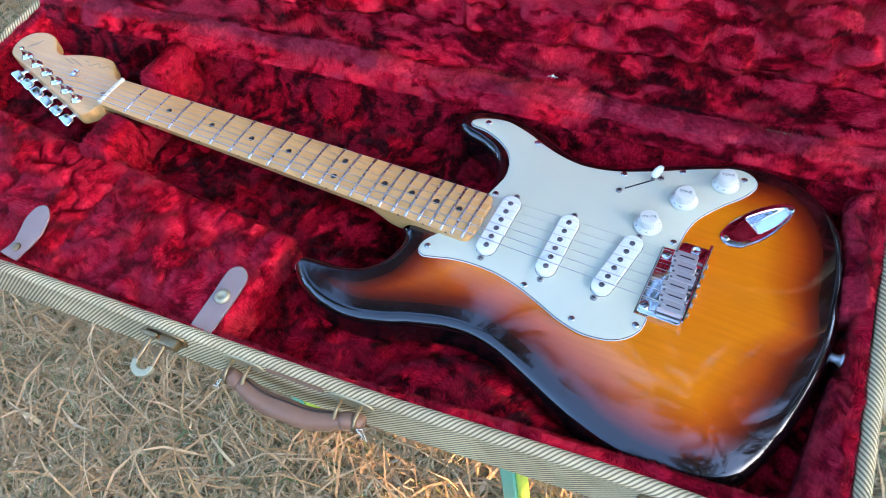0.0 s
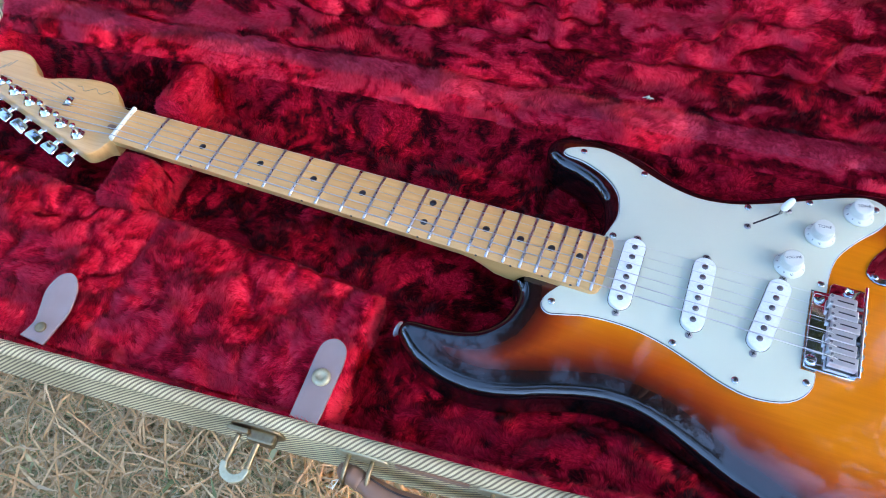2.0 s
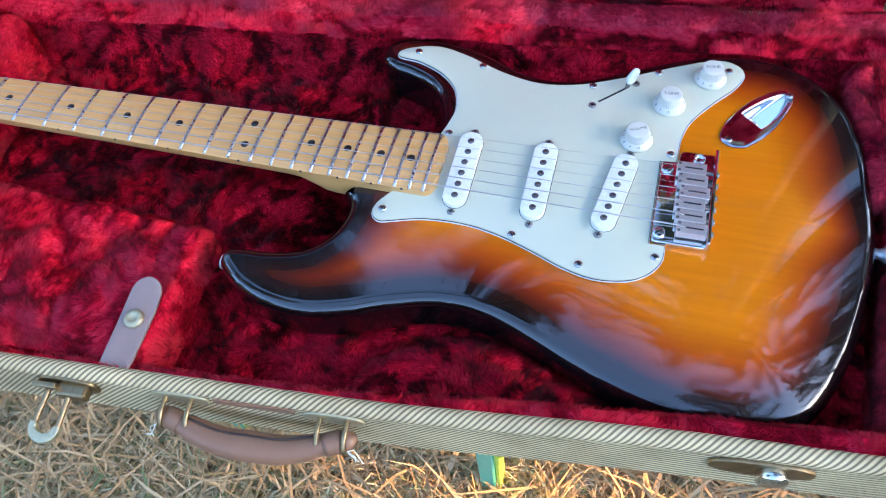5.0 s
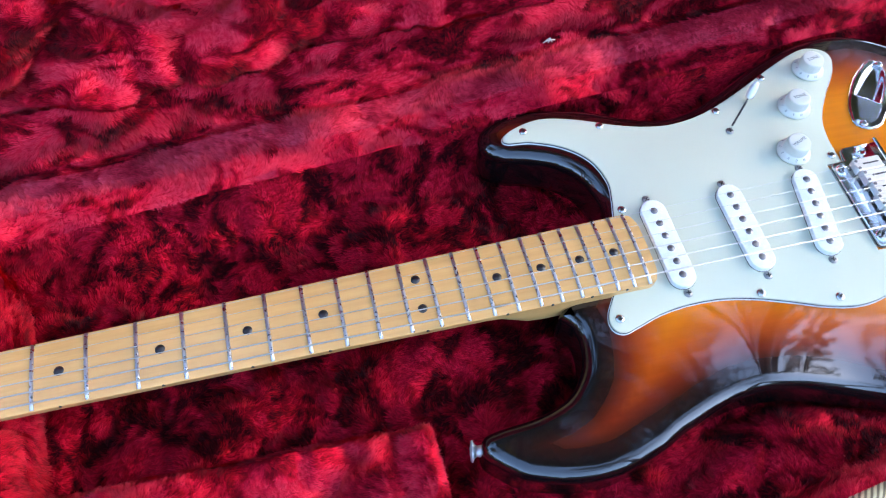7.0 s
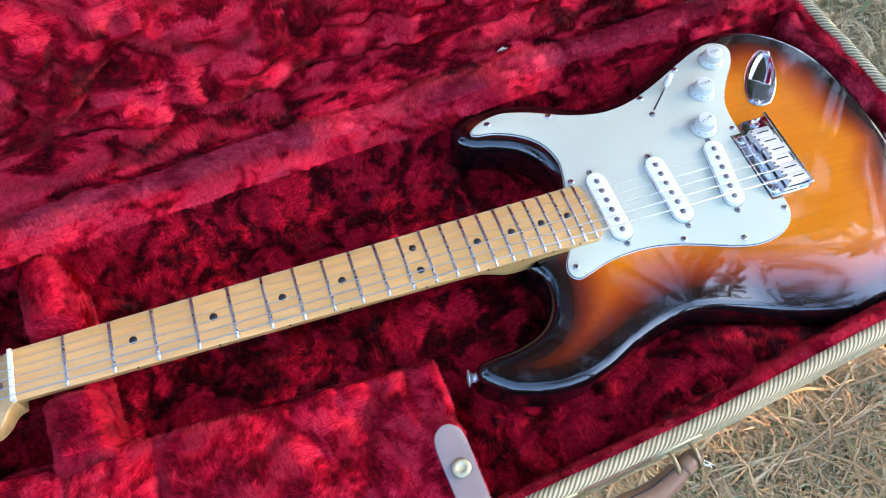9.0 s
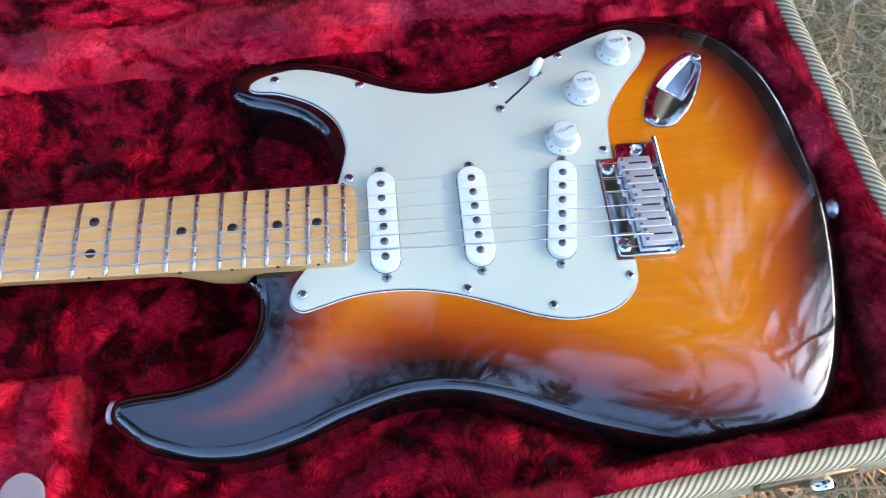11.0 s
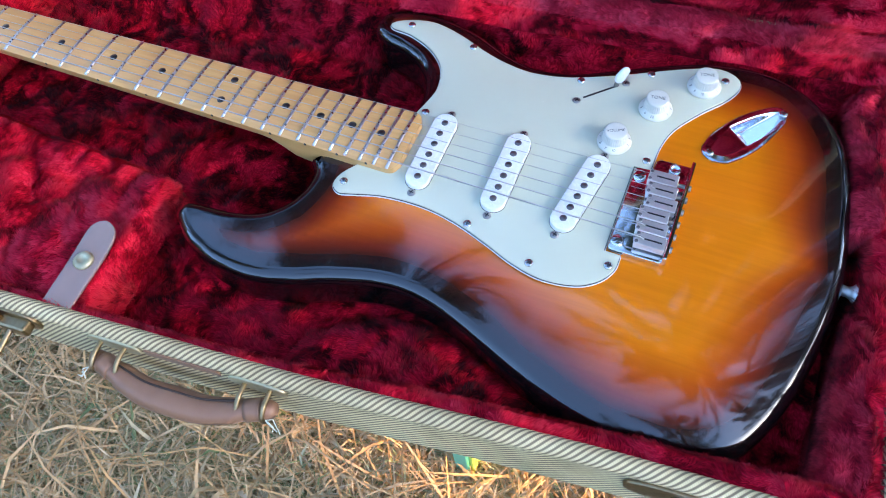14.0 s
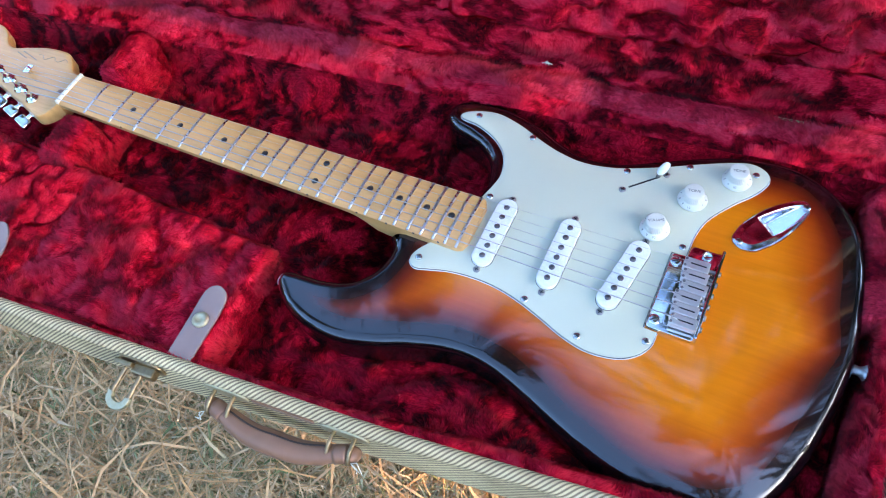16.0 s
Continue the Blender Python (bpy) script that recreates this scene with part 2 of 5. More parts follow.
def burst_material():
    """Three-colour sunburst lacquer over figured wood; the attribute says how far the paint is from the outline."""
    n = Nodes("sunburst_lacquer").set(Roughness=0.30, Specular_IOR_Level=0.1, Coat_Weight=1.0, Coat_Roughness=0.02, Coat_IOR=1.68)
    a = n.add("ShaderNodeAttribute", attribute_name="burst")
    wob = n.noise(22, 3)
    add = n.add("ShaderNodeMath", operation="MULTIPLY_ADD")
    n.link(wob, add.inputs[0])
    add.inputs[1].default_value = 0.07
    n.link(a.outputs["Fac"], add.inputs[2])
    col = n.ramp(add.outputs[0], [(0.15, (0.003, 0.0025, 0.003)), (0.27, (0.018, 0.003, 0.002)), (0.41, (0.16, 0.014, 0.003)), (0.60, (0.43, 0.062, 0.004)), (0.88, (0.68, 0.160, 0.005)), (1.0, (0.72, 0.178, 0.006))])
    grain = n.noise(34, 6, n.coords((0.35, 7, 1)), 0.62)
    g = n.ramp(grain, [(0.35, (0.72, 0.66, 0.6)), (0.62, (1, 1, 1))])
    n.color(n.mix(0.32, col, g, "MULTIPLY"))
    rub = n.noise(240, 4, n.coords((1, 5, 1)))
    m = n.add("ShaderNodeMapRange")
    m.inputs["To Min"].default_value, m.inputs["To Max"].default_value = 0.026, 0.044
    n.link(rub, m.inputs[0])
    n.link(m.outputs[0], n.p.inputs["Coat Roughness"])
    b = n.add("ShaderNodeBump")
    b.inputs["Strength"].default_value, b.inputs["Distance"].default_value = 0.006, 0.0004
    n.link(n.noise(26, 2), b.inputs["Height"])
    n.link(b.outputs[0], n.p.inputs["Coat Normal"])
    return n.mat


M_BURST = burst_material()


def maple():
    n = Nodes("aged_maple").set(Roughness=0.32, Coat_Weight=0.35, Coat_Roughness=0.15)
    grain = n.noise(28, 7, n.coords((0.6, 9, 3)), 0.6)
    blot = n.noise(9, 4)
    c = n.ramp(grain, [(0.25, (0.56, 0.275, 0.09)), (0.5, (0.67, 0.35, 0.122)), (0.75, (0.73, 0.41, 0.155))])
    n.color(n.mix(n.ramp(blot, [(0.35, (0, 0, 0)), (0.75, (0.5, 0.5, 0.5))]), c, (0.56, 0.27, 0.08)))
    n.bump(grain, 0.06, 0.0004)
    return n.mat


M_MAPLE = maple()


def plush(name, stops):
    """Crushed crimson pile; the lay attribute turns the tips lighter where the pile stands open, and carries the shade
    painted on the tray floor.
    """
    n = Nodes(name).set(Roughness=0.75, Specular_IOR_Level=0.04, Sheen_Weight=0.04, Sheen_Roughness=0.4)
    n.p.inputs["Sheen Tint"].default_value = (1.0, 0.35, 0.38, 1)
    lay = n.add("ShaderNodeAttribute", attribute_name="lay")
    v = n.add("ShaderNodeMath", operation="MULTIPLY_ADD")
    n.link(n.noise(320, 3), v.inputs[0])
    v.inputs[1].default_value = 0.24
    n.link(lay.outputs["Fac"], v.inputs[2])
    n.color(n.ramp(v.outputs[0], stops))
    return n.mat


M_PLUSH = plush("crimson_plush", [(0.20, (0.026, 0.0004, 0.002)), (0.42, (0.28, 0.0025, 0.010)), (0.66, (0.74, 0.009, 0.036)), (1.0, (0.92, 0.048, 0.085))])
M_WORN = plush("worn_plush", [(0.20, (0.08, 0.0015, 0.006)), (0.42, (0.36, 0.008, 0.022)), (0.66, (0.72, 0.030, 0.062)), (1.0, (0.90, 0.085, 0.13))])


def tweed():
    """Woven tweed cloth: slanted twin threads on the unrolled cloth, dirt in the weave."""
    n = Nodes("tweed_cloth").set(Roughness=0.8, Specular_IOR_Level=0.2)
    uv = n.coords((1, 1, 1), "UV")
    xyz = n.add("ShaderNodeSeparateXYZ")
    n.link(uv, xyz.inputs[0])

    def wave(slant, period):
        k = n.add("ShaderNodeMath", operation="MULTIPLY_ADD")
        n.link(xyz.outputs[1], k.inputs[0])
        k.inputs[1].default_value = slant
        n.link(xyz.outputs[0], k.inputs[2])
        m = n.add("ShaderNodeMath", operation="MULTIPLY")
        n.link(k.outputs[0], m.inputs[0])
        m.inputs[1].default_value = 2 * math.pi / period
        c = n.add("ShaderNodeMath", operation="COSINE")
        n.link(m.outputs[0], c.inputs[0])
        h = n.add("ShaderNodeMath", operation="MULTIPLY_ADD")
        n.link(c.outputs[0], h.inputs[0])
        h.inputs[1].default_value, h.inputs[2].default_value = -0.5, 0.5
        return h.outputs[0]
    cord, strand = wave(-1.0, 0.0045), wave(0.8, 0.0017)
    c = n.ramp(cord, [(0.14, (0.24, 0.18, 0.11)), (0.36, (0.42, 0.32, 0.18)), (0.5, (0.68, 0.53, 0.29)), (0.9, (0.80, 0.65, 0.37))])
    c = n.mix(0.45, c, n.ramp(strand, [(0.05, (0.55, 0.52, 0.5)), (0.6, (1, 1, 1))]), "MULTIPLY")
    dirt = n.ramp(n.noise(24, 6), [(0.40, (1, 1, 1)), (0.72, (0.62, 0.58, 0.55))])
    n.color(n.mix(0.7, c, dirt, "MULTIPLY"))
    n.bump(strand, 0.5, 0.0004)
    return n.mat


M_TWEED = tweed()


def leather(name, a, b, rough=0.5):
    n = Nodes(name).set(Roughness=rough, Specular_IOR_Level=0.35)
    f = n.noise(55, 6)
    n.color(n.mix(f, a, b)).rough(n.noise(120, 4), rough * 0.7, rough * 1.3)
    n.bump(n.noise(900, 3), 0.15, 0.0004)
    return n.mat


M_HANDLE = leather("brown_handle_leather", (0.29, 0.14, 0.08), (0.20, 0.095, 0.055), 0.36)
M_SEAM = leather("dark_seam_leather", (0.05, 0.028, 0.02), (0.035, 0.02, 0.015), 0.6)
M_TAB = leather("grey_tan_leather", (0.30, 0.21, 0.19), (0.24, 0.17, 0.155), 0.6)


def ground_material():
    n = Nodes("dry_lawn_soil").set(Roughness=0.95, Specular_IOR_Level=0.1)
    a, b = n.noise(2.2, 6), n.noise(60, 6)
    c = n.ramp(a, [(0.3, (0.12, 0.09, 0.05)), (0.55, (0.20, 0.15, 0.085)), (0.75, (0.14, 0.12, 0.06))])
    n.color(n.mix(0.8, c, n.ramp(b, [(0.3, (0.35, 0.3, 0.25)), (0.7, (1, 1, 1))]), "MULTIPLY"))
    n.bump(b, 0.6, 0.01)
    return n.mat


M_GROUND = ground_material()


def blades_material(name, stops):
    n = Nodes(name).set(Roughness=0.7, Specular_IOR_Level=0.25)
    g = n.add("ShaderNodeNewGeometry")
    n.color(n.ramp(g.outputs["Random Per Island"], stops))
    return n.mat


M_GRASS = blades_material("dry_grass", [(0.0, (0.47, 0.295, 0.146)), (0.22, (0.638, 0.435, 0.241)), (0.46, (0.554, 0.385, 0.215)), (0.66, (0.353, 0.254, 0.12)), (0.8, (0.168, 0.197, 0.073)), (0.9, (0.252, 0.271, 0.129)), (1.0, (0.689, 0.492, 0.31))])
M_NEEDLE = blades_material("pine_straw", [(0.0, (0.60, 0.33, 0.14)), (0.5, (0.46, 0.25, 0.11)), (1.0, (0.68, 0.43, 0.22))])
M_BARK = leather("pine_bark", (0.10, 0.065, 0.045), (0.05, 0.035, 0.028), 0.9)
M_FOLIAGE = blades_material("pine_foliage", [(0.0, (0.035, 0.055, 0.018)), (0.6, (0.06, 0.085, 0.03)), (1.0, (0.11, 0.11, 0.045))])
M_GREEN = plastic("green_resin", (0.07, 0.44, 0.27), (0.10, 0.50, 0.33), 0.4)
M_SUNLIT_EDGE = plastic("sunlit_edge_resin", (0.42, 0.62, 0.07), (0.48, 0.68, 0.10), 0.4)
M_BLOCKER_LEAVES = blades_material("blocker_leaves", [(0.0, (0.03, 0.05, 0.015)), (1.0, (0.07, 0.10, 0.03))])
M_LEAF = blades_material("fallen_leaf", [(0.0, (0.30, 0.13, 0.05)), (0.5, (0.22, 0.10, 0.05)), (1.0, (0.38, 0.20, 0.09))])
M_TIP = metal("pale_plated_brass", (0.66, 0.58, 0.38), (0.50, 0.43, 0.27), 0.5)

# ---- plush ----


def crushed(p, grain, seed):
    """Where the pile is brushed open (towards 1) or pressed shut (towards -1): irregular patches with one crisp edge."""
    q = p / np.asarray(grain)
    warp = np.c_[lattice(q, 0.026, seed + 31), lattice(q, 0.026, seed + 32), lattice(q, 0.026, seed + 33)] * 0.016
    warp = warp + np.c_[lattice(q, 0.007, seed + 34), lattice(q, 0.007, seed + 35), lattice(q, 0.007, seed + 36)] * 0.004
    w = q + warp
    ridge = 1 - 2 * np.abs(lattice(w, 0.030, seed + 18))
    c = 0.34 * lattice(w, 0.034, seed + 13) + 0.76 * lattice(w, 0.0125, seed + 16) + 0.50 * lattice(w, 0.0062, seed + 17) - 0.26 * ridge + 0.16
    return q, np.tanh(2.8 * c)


def pile(verts, tris, count, length=0.0039, width=0.00065, seed=1, mask=None, lean=0.95, grain=(1, 1, 1), bias=None, contrast=1.0):
    """A plush surface: the backing triangles plus count short leaning tufts, all in one mesh with a lay attribute."""
    rng = np.random.RandomState(seed)
    v = np.asarray(verts, float)
    f = np.asarray(tris, int)
    a, b, c = v[f[:, 0]], v[f[:, 1]], v[f[:, 2]]
    n = np.cross(b - a, c - a)
    area = np.linalg.norm(n, axis=1)
    vn = np.zeros_like(v)
    for k in range(3):
        for j in range(3):
            vn[:, j] += np.bincount(f[:, k], n[:, j], len(v))
    vn /= np.maximum(np.linalg.norm(vn, axis=1), 1e-12)[:, None]
    w = area if mask is None else area * mask((a + b + c) / 3)
    pick = rng.choice(len(f), count, p=w / w.sum())
    r1, r2 = np.sqrt(rng.rand(count)), rng.rand(count)
    wa, wb, wc = (1 - r1)[:, None], (r1 * (1 - r2))[:, None], (r1 * r2)[:, None]
    p = a[pick] * wa + b[pick] * wb + c[pick] * wc
    nn = vn[f[pick, 0]] * wa + vn[f[pick, 1]] * wb + vn[f[pick, 2]] * wc
    nn /= np.maximum(np.linalg.norm(nn, axis=1), 1e-9)[:, None]

    def lay_of(at_points, normal):
        """The way the pile is brushed at the points: it turns in patches of a few centimetres."""
        q = at_points / np.asarray(grain)
        turn = 3.4 * lattice(q, 0.050, seed + 11) + 1.8 * lattice(q, 0.020, seed + 12) + 0.5 * lattice(q, 0.006, seed + 19)
        ref = np.where(np.abs(normal[:, 2:3]) > 0.7, np.array([[1.0, 0, 0]]), np.array([[0, 0, 1.0]]))
        t1 = np.cross(normal, ref)
        t1 /= np.maximum(np.linalg.norm(t1, axis=1), 1e-9)[:, None]
        return turn, t1, np.cross(normal, t1)
    q, crush = crushed(p, grain, seed)
    turn, t1, t2 = lay_of(p, nn)
    # strands gather into small tufts, each with its own lean and tone
    cell = np.floor(p / 0.0036).astype(np.int64)
    key = (cell[:, 0] * 73856093 ^ cell[:, 1] * 19349663 ^ cell[:, 2] * 83492791) & 8191
    own = np.random.RandomState(seed + 7).uniform(-1, 1, (8192, 5))[key]
    gather = (cell + 0.5 + 0.4 * own[:, :3]) * 0.0036 - p
    gather -= nn * np.sum(gather * nn, axis=1)[:, None]
    flow = np.cos(turn)[:, None] * t1 + np.sin(turn)[:, None] * t2
    turn = turn + 0.35 * own[:, 3] + 0.25 * rng.randn(count)
    strand = np.cos(turn)[:, None] * t1 + np.sin(turn)[:, None] * t2
    up = 0.50 + 0.22 * crush + 0.12 * rng.randn(count)
    d = nn * np.clip(up, 0.12, 1.2)[:, None] + strand * lean
    d /= np.linalg.norm(d, axis=1)[:, None]
    d = d + 0.45 * gather / length
    ln = length * (0.6 + 0.8 * rng.rand(count))
    side = np.cross(d, nn) + 0.2 * rng.randn(count, 3)
    side /= np.maximum(np.linalg.norm(side, axis=1), 1e-9)[:, None]
    hw = width * (0.6 + 0.8 * rng.rand(count))[:, None] / 2

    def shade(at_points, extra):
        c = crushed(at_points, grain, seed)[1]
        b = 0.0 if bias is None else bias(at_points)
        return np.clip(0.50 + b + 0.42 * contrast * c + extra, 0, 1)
    tri = np.stack([p - side * hw, p + side * hw, p + d * ln[:, None]], 1).reshape(-1, 3)
    base = len(v)
    allv = np.vstack([v, tri])
    allf = np.vstack([f, base + np.arange(count * 3).reshape(-1, 3)])
    me = bpy.data.meshes.new("plush")
    me.vertices.add(len(allv))
    me.vertices.foreach_set("co", allv.ravel())
    me.loops.add(len(allf) * 3)
    me.loops.foreach_set("vertex_index", allf.ravel().astype(np.int32))
    me.polygons.add(len(allf))
    me.polygons.foreach_set("loop_start", np.arange(0, len(allf) * 3, 3, dtype=np.int32))
    me.polygons.foreach_set("use_smooth", np.ones(len(allf), bool))
    me.update(calc_edges=True)
    # the strands shade as a brushed nap: their normals lean with the lay
    nap = nn + 0.80 * flow + 0.30 * own[:, :3] + 0.12 * rng.randn(count, 3)
    nap /= np.linalg.norm(nap, axis=1)[:, None]
    cn = me.attributes.new("custom_normal", "FLOAT_VECTOR", "POINT")
    cn.data.foreach_set("vector", np.vstack([vn, np.repeat(nap, 3, 0)]).astype(np.float32).ravel())
    at = me.attributes.new("lay", "FLOAT", "POINT")
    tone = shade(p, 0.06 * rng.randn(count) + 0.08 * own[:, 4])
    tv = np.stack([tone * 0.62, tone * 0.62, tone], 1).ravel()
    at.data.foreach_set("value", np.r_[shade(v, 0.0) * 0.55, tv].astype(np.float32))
    return me


def lumps(p, seed, amp):
    w = p + 0.006 * np.c_[lattice(p, 0.02, seed + 3), lattice(p, 0.02, seed + 4), lattice(p, 0.02, seed + 5)]
    fold = 1 - 2.4 * np.abs(lattice(w, 0.028, seed + 2))
    return amp * (0.6 * lattice(p, 0.040, seed) - 0.65 * np.clip(fold, 0, 1) ** 1.5 + 0.42 * lattice(w, 0.014, seed + 1))


def cushion(loop, top, bottom, r, count, seed, gap=0.0035, height=None, amp=0.0075, bias=None, contrast=0.7):
    """A padded block of outline loop with rounded upper edges, covered in pile."""
    loop = even(np.asarray(loop, float), gap)
    pts, tris = filled(loop, gap)
    d = edge_distance(pts, loop)
    k = np.clip(1 - d / r, 0, 1)
    z = top - r * (1 - np.sqrt(np.maximum(1 - k * k, 0)))
    if height:
        z = z + height(pts)
    p3 = np.c_[pts, z]
    p3[:, 2] += lumps(p3, seed, amp)
    n = len(loop)
    rows = 5
    verts, faces = [tuple(q) for q in p3], [tuple(q) for q in tris]
    x, y = loop[:, 0], loop[:, 1]
    ccw = np.sum(x * np.roll(y, -1) - np.roll(x, -1) * y) > 0
    prev = list(range(n))
    for j in range(1, rows + 1):
        cur = []
        for i in range(n):
            s = j / rows
            cur.append(len(verts))
            verts.append((*loop[i], p3[i, 2] * (1 - s) + bottom * s))
        for i in range(n):
            k2 = (i + 1) % n
            for tri in ((prev[i], cur[i], cur[k2]), (prev[i], cur[k2], prev[k2])):
                faces.append(tri if ccw else tri[::-1])
        prev = cur
    return pile(verts, faces, count, seed=seed, bias=bias, contrast=contrast)


# ---- ground ----
SOIL = -0.645


def make_ground():
    bm = bmesh.new()
    bmesh.ops.create_grid(bm, x_segments=2, y_segments=2, size=150, matrix=Matrix.Translation((0, 0, SOIL)))
    me = bpy.data.meshes.new("ground")
    bm.to_mesh(me)
    bm.free()
    me.materials.append(M_GROUND)
    tagged(new("ground", me), "dry autumn lawn scattered with pine straw", "ground", kind="structure")


def blade_mesh(name, count, spans, length, width, rise, material, seed, curl=0.5):
    """Many thin bent blades on the ground within rectangles (x0, x1, y0, y1, share)."""
    rng = np.random.RandomState(seed)
    share = np.array([s[4] for s in spans], float)
    which = rng.choice(len(spans), count, p=share / share.sum())
    box = np.array([s[:4] for s in spans])[which]
    x = box[:, 0] + (box[:, 1] - box[:, 0]) * rng.rand(count)
    y = box[:, 2] + (box[:, 3] - box[:, 2]) * rng.rand(count)
    ang = rng.rand(count) * 2 * math.pi
    ln = length * (0.5 + rng.rand(count))
    up = np.clip(rise + 0.35 * rng.randn(count), 0.02, 1.4)
    p0 = np.c_[x, y, SOIL + rng.rand(count) * 0.008]
    d = np.c_[np.cos(ang) * np.cos(up), np.sin(ang) * np.cos(up), np.sin(up)]
    bend = curl * rng.randn(count)
    d2 = np.c_[np.cos(ang + bend) * np.cos(up * 0.3), np.sin(ang + bend) * np.cos(up * 0.3), np.sin(up * 0.3 - 0.15)]
    p1 = p0 + d * ln[:, None] * 0.55
    p2 = p1 + d2 * ln[:, None] * 0.45
    p2[:, 2] = np.maximum(p2[:, 2], SOIL + 0.003)
    s = np.c_[-np.sin(ang), np.cos(ang), 0.3 * rng.randn(count)] * (width * (0.6 + 0.8 * rng.rand(count)))[:, None] / 2
    v = np.stack([p0 - s, p0 + s, p1 - s, p1 + s, p2], 1).reshape(-1, 3)
    k = np.arange(count)[:, None] * 5
    f = np.concatenate([k + np.array([[0, 1, 3]]), k + np.array([[0, 3, 2]]), k + np.array([[2, 3, 4]])], 1).reshape(-1, 3)
    me = bpy.data.meshes.new(name)
    me.vertices.add(len(v))
    me.vertices.foreach_set("co", v.ravel())
    me.loops.add(len(f) * 3)
    me.loops.foreach_set("vertex_index", f.ravel().astype(np.int32))
    me.polygons.add(len(f))
    me.polygons.foreach_set("loop_start", np.arange(0, len(f) * 3, 3, dtype=np.int32))
    me.update(calc_edges=True)
    me.materials.append(material)
    return me


# ---- case: its own axes, u along the length, v across ----
TH = radians(4.9)
U0, U1, V0, V1 = -0.876, 0.174, -0.187, 0.206   # outer faces of the tray
RIM = 0.105
FLOOR = 0.054
case = thing("guitar_case", "open tweed guitar case lined with crimson plush on dry grass", "guitar case", pose(0, 0, 0, 0, 0, math.degrees(TH)))


CORD = 2 * math.pi / 0.0045


def drawn_in(p):
    """The near wall bends inwards a little towards the case's wide end."""
    p = np.array(p, float)
    t = np.clip((p[:, 0] + 0.22) / 0.26, 0, 1)
    p[:, 1] += 0.008 * t * t * (3 - 2 * t) * np.clip(-p[:, 1] / 0.15, 0, 1)
    return p


def near_wall(u):
    return float(drawn_in([(u, V0)])[0, 1])


def swept_wall(name, profile, box, radius, material, parent, label=""):
    """A wall round a rectangle with rounded corners; profile: (inward offset, height) from bottom outside over the top to the inside. UV in metres."""
    u0, u1, v0, v1 = box
    loop = even(rounded_rect(u1 - u0, v1 - v0, radius, 8) + np.array([(u0 + u1) / 2, (v0 + v1) / 2]), 0.0012)
    if parent is case:
        loop = even(drawn_in(loop), 0.0012)
    n = len(loop)
    nrm = inset(loop, 1.0) - loop
    verts, uvs = [], []
    s = np.r_[0, np.cumsum(np.hypot(*np.diff(np.vstack([loop, loop[:1]]), axis=0).T))]
    prof = np.array(profile, float)
    h = np.r_[0, np.cumsum(np.hypot(*np.diff(prof, axis=0).T))]
    # the cloth's slanted cords stand proud of the wall
    tang = np.gradient(prof, axis=0)
    tang /= np.maximum(np.hypot(tang[:, 0], tang[:, 1]), 1e-9)[:, None]
    for k, (o, z) in enumerate(prof):
        cord = 0.00032 * np.abs(np.sin(CORD / 2 * (s[:n] - h[k]))) ** 0.7
        for i in range(n):
            q = loop[i] + nrm[i] * (o - tang[k, 1] * cord[i])
            verts.append((q[0], q[1], z + tang[k, 0] * cord[i]))
    faces, fuv = [], []
    for k in range(len(prof) - 1):
        for i in range(n):
            j = (i + 1) % n
            faces.append((k * n + i, k * n + j, (k + 1) * n + j, (k + 1) * n + i))
            fuv += [(s[i], h[k]), (s[i + 1], h[k]), (s[i + 1], h[k + 1]), (s[i], h[k + 1])]
    me = mesh_of(name, verts, faces)
    uv = me.uv_layers.new(name="weave")
    uv.data.foreach_set("uv", np.array(fuv).ravel())
    return part(name, me, material, parent, label)


def bead(x, z, r, steps, a0, a1):
    return [(x + r * math.cos(radians(a0 + (a1 - a0) * k / steps)), z + r * math.sin(radians(a0 + (a1 - a0) * k / steps))) for k in range(steps + 1)]


wall_profile = [(0.012, 0.0388), (0.007, 0.0395), (0.003, 0.0425), (0.001, 0.047)] + [(0.001, z) for z in np.arange(0.050, 0.0926, 0.0017)] + bead(0.0058, RIM - 0.0058, 0.0058, 12, 200, 0) + [(0.0116, 0.08), (0.0116, 0.045)]
swept_wall("tray_wall", wall_profile, (U0, U1, V0, V1), 0.03, M_TWEED, case, "cream and brown tweed cloth over the tray walls")
bottom = slab_mesh("tray_bottom", drawn_in(rounded_rect(U1 - U0 - 0.022, V1 - V0 - 0.022, 0.022) + np.array([(U0 + U1) / 2, (V0 + V1) / 2])), 0.0405, 0.0432, 0.001)
part("tray_bottom", bottom, M_TWEED, case)


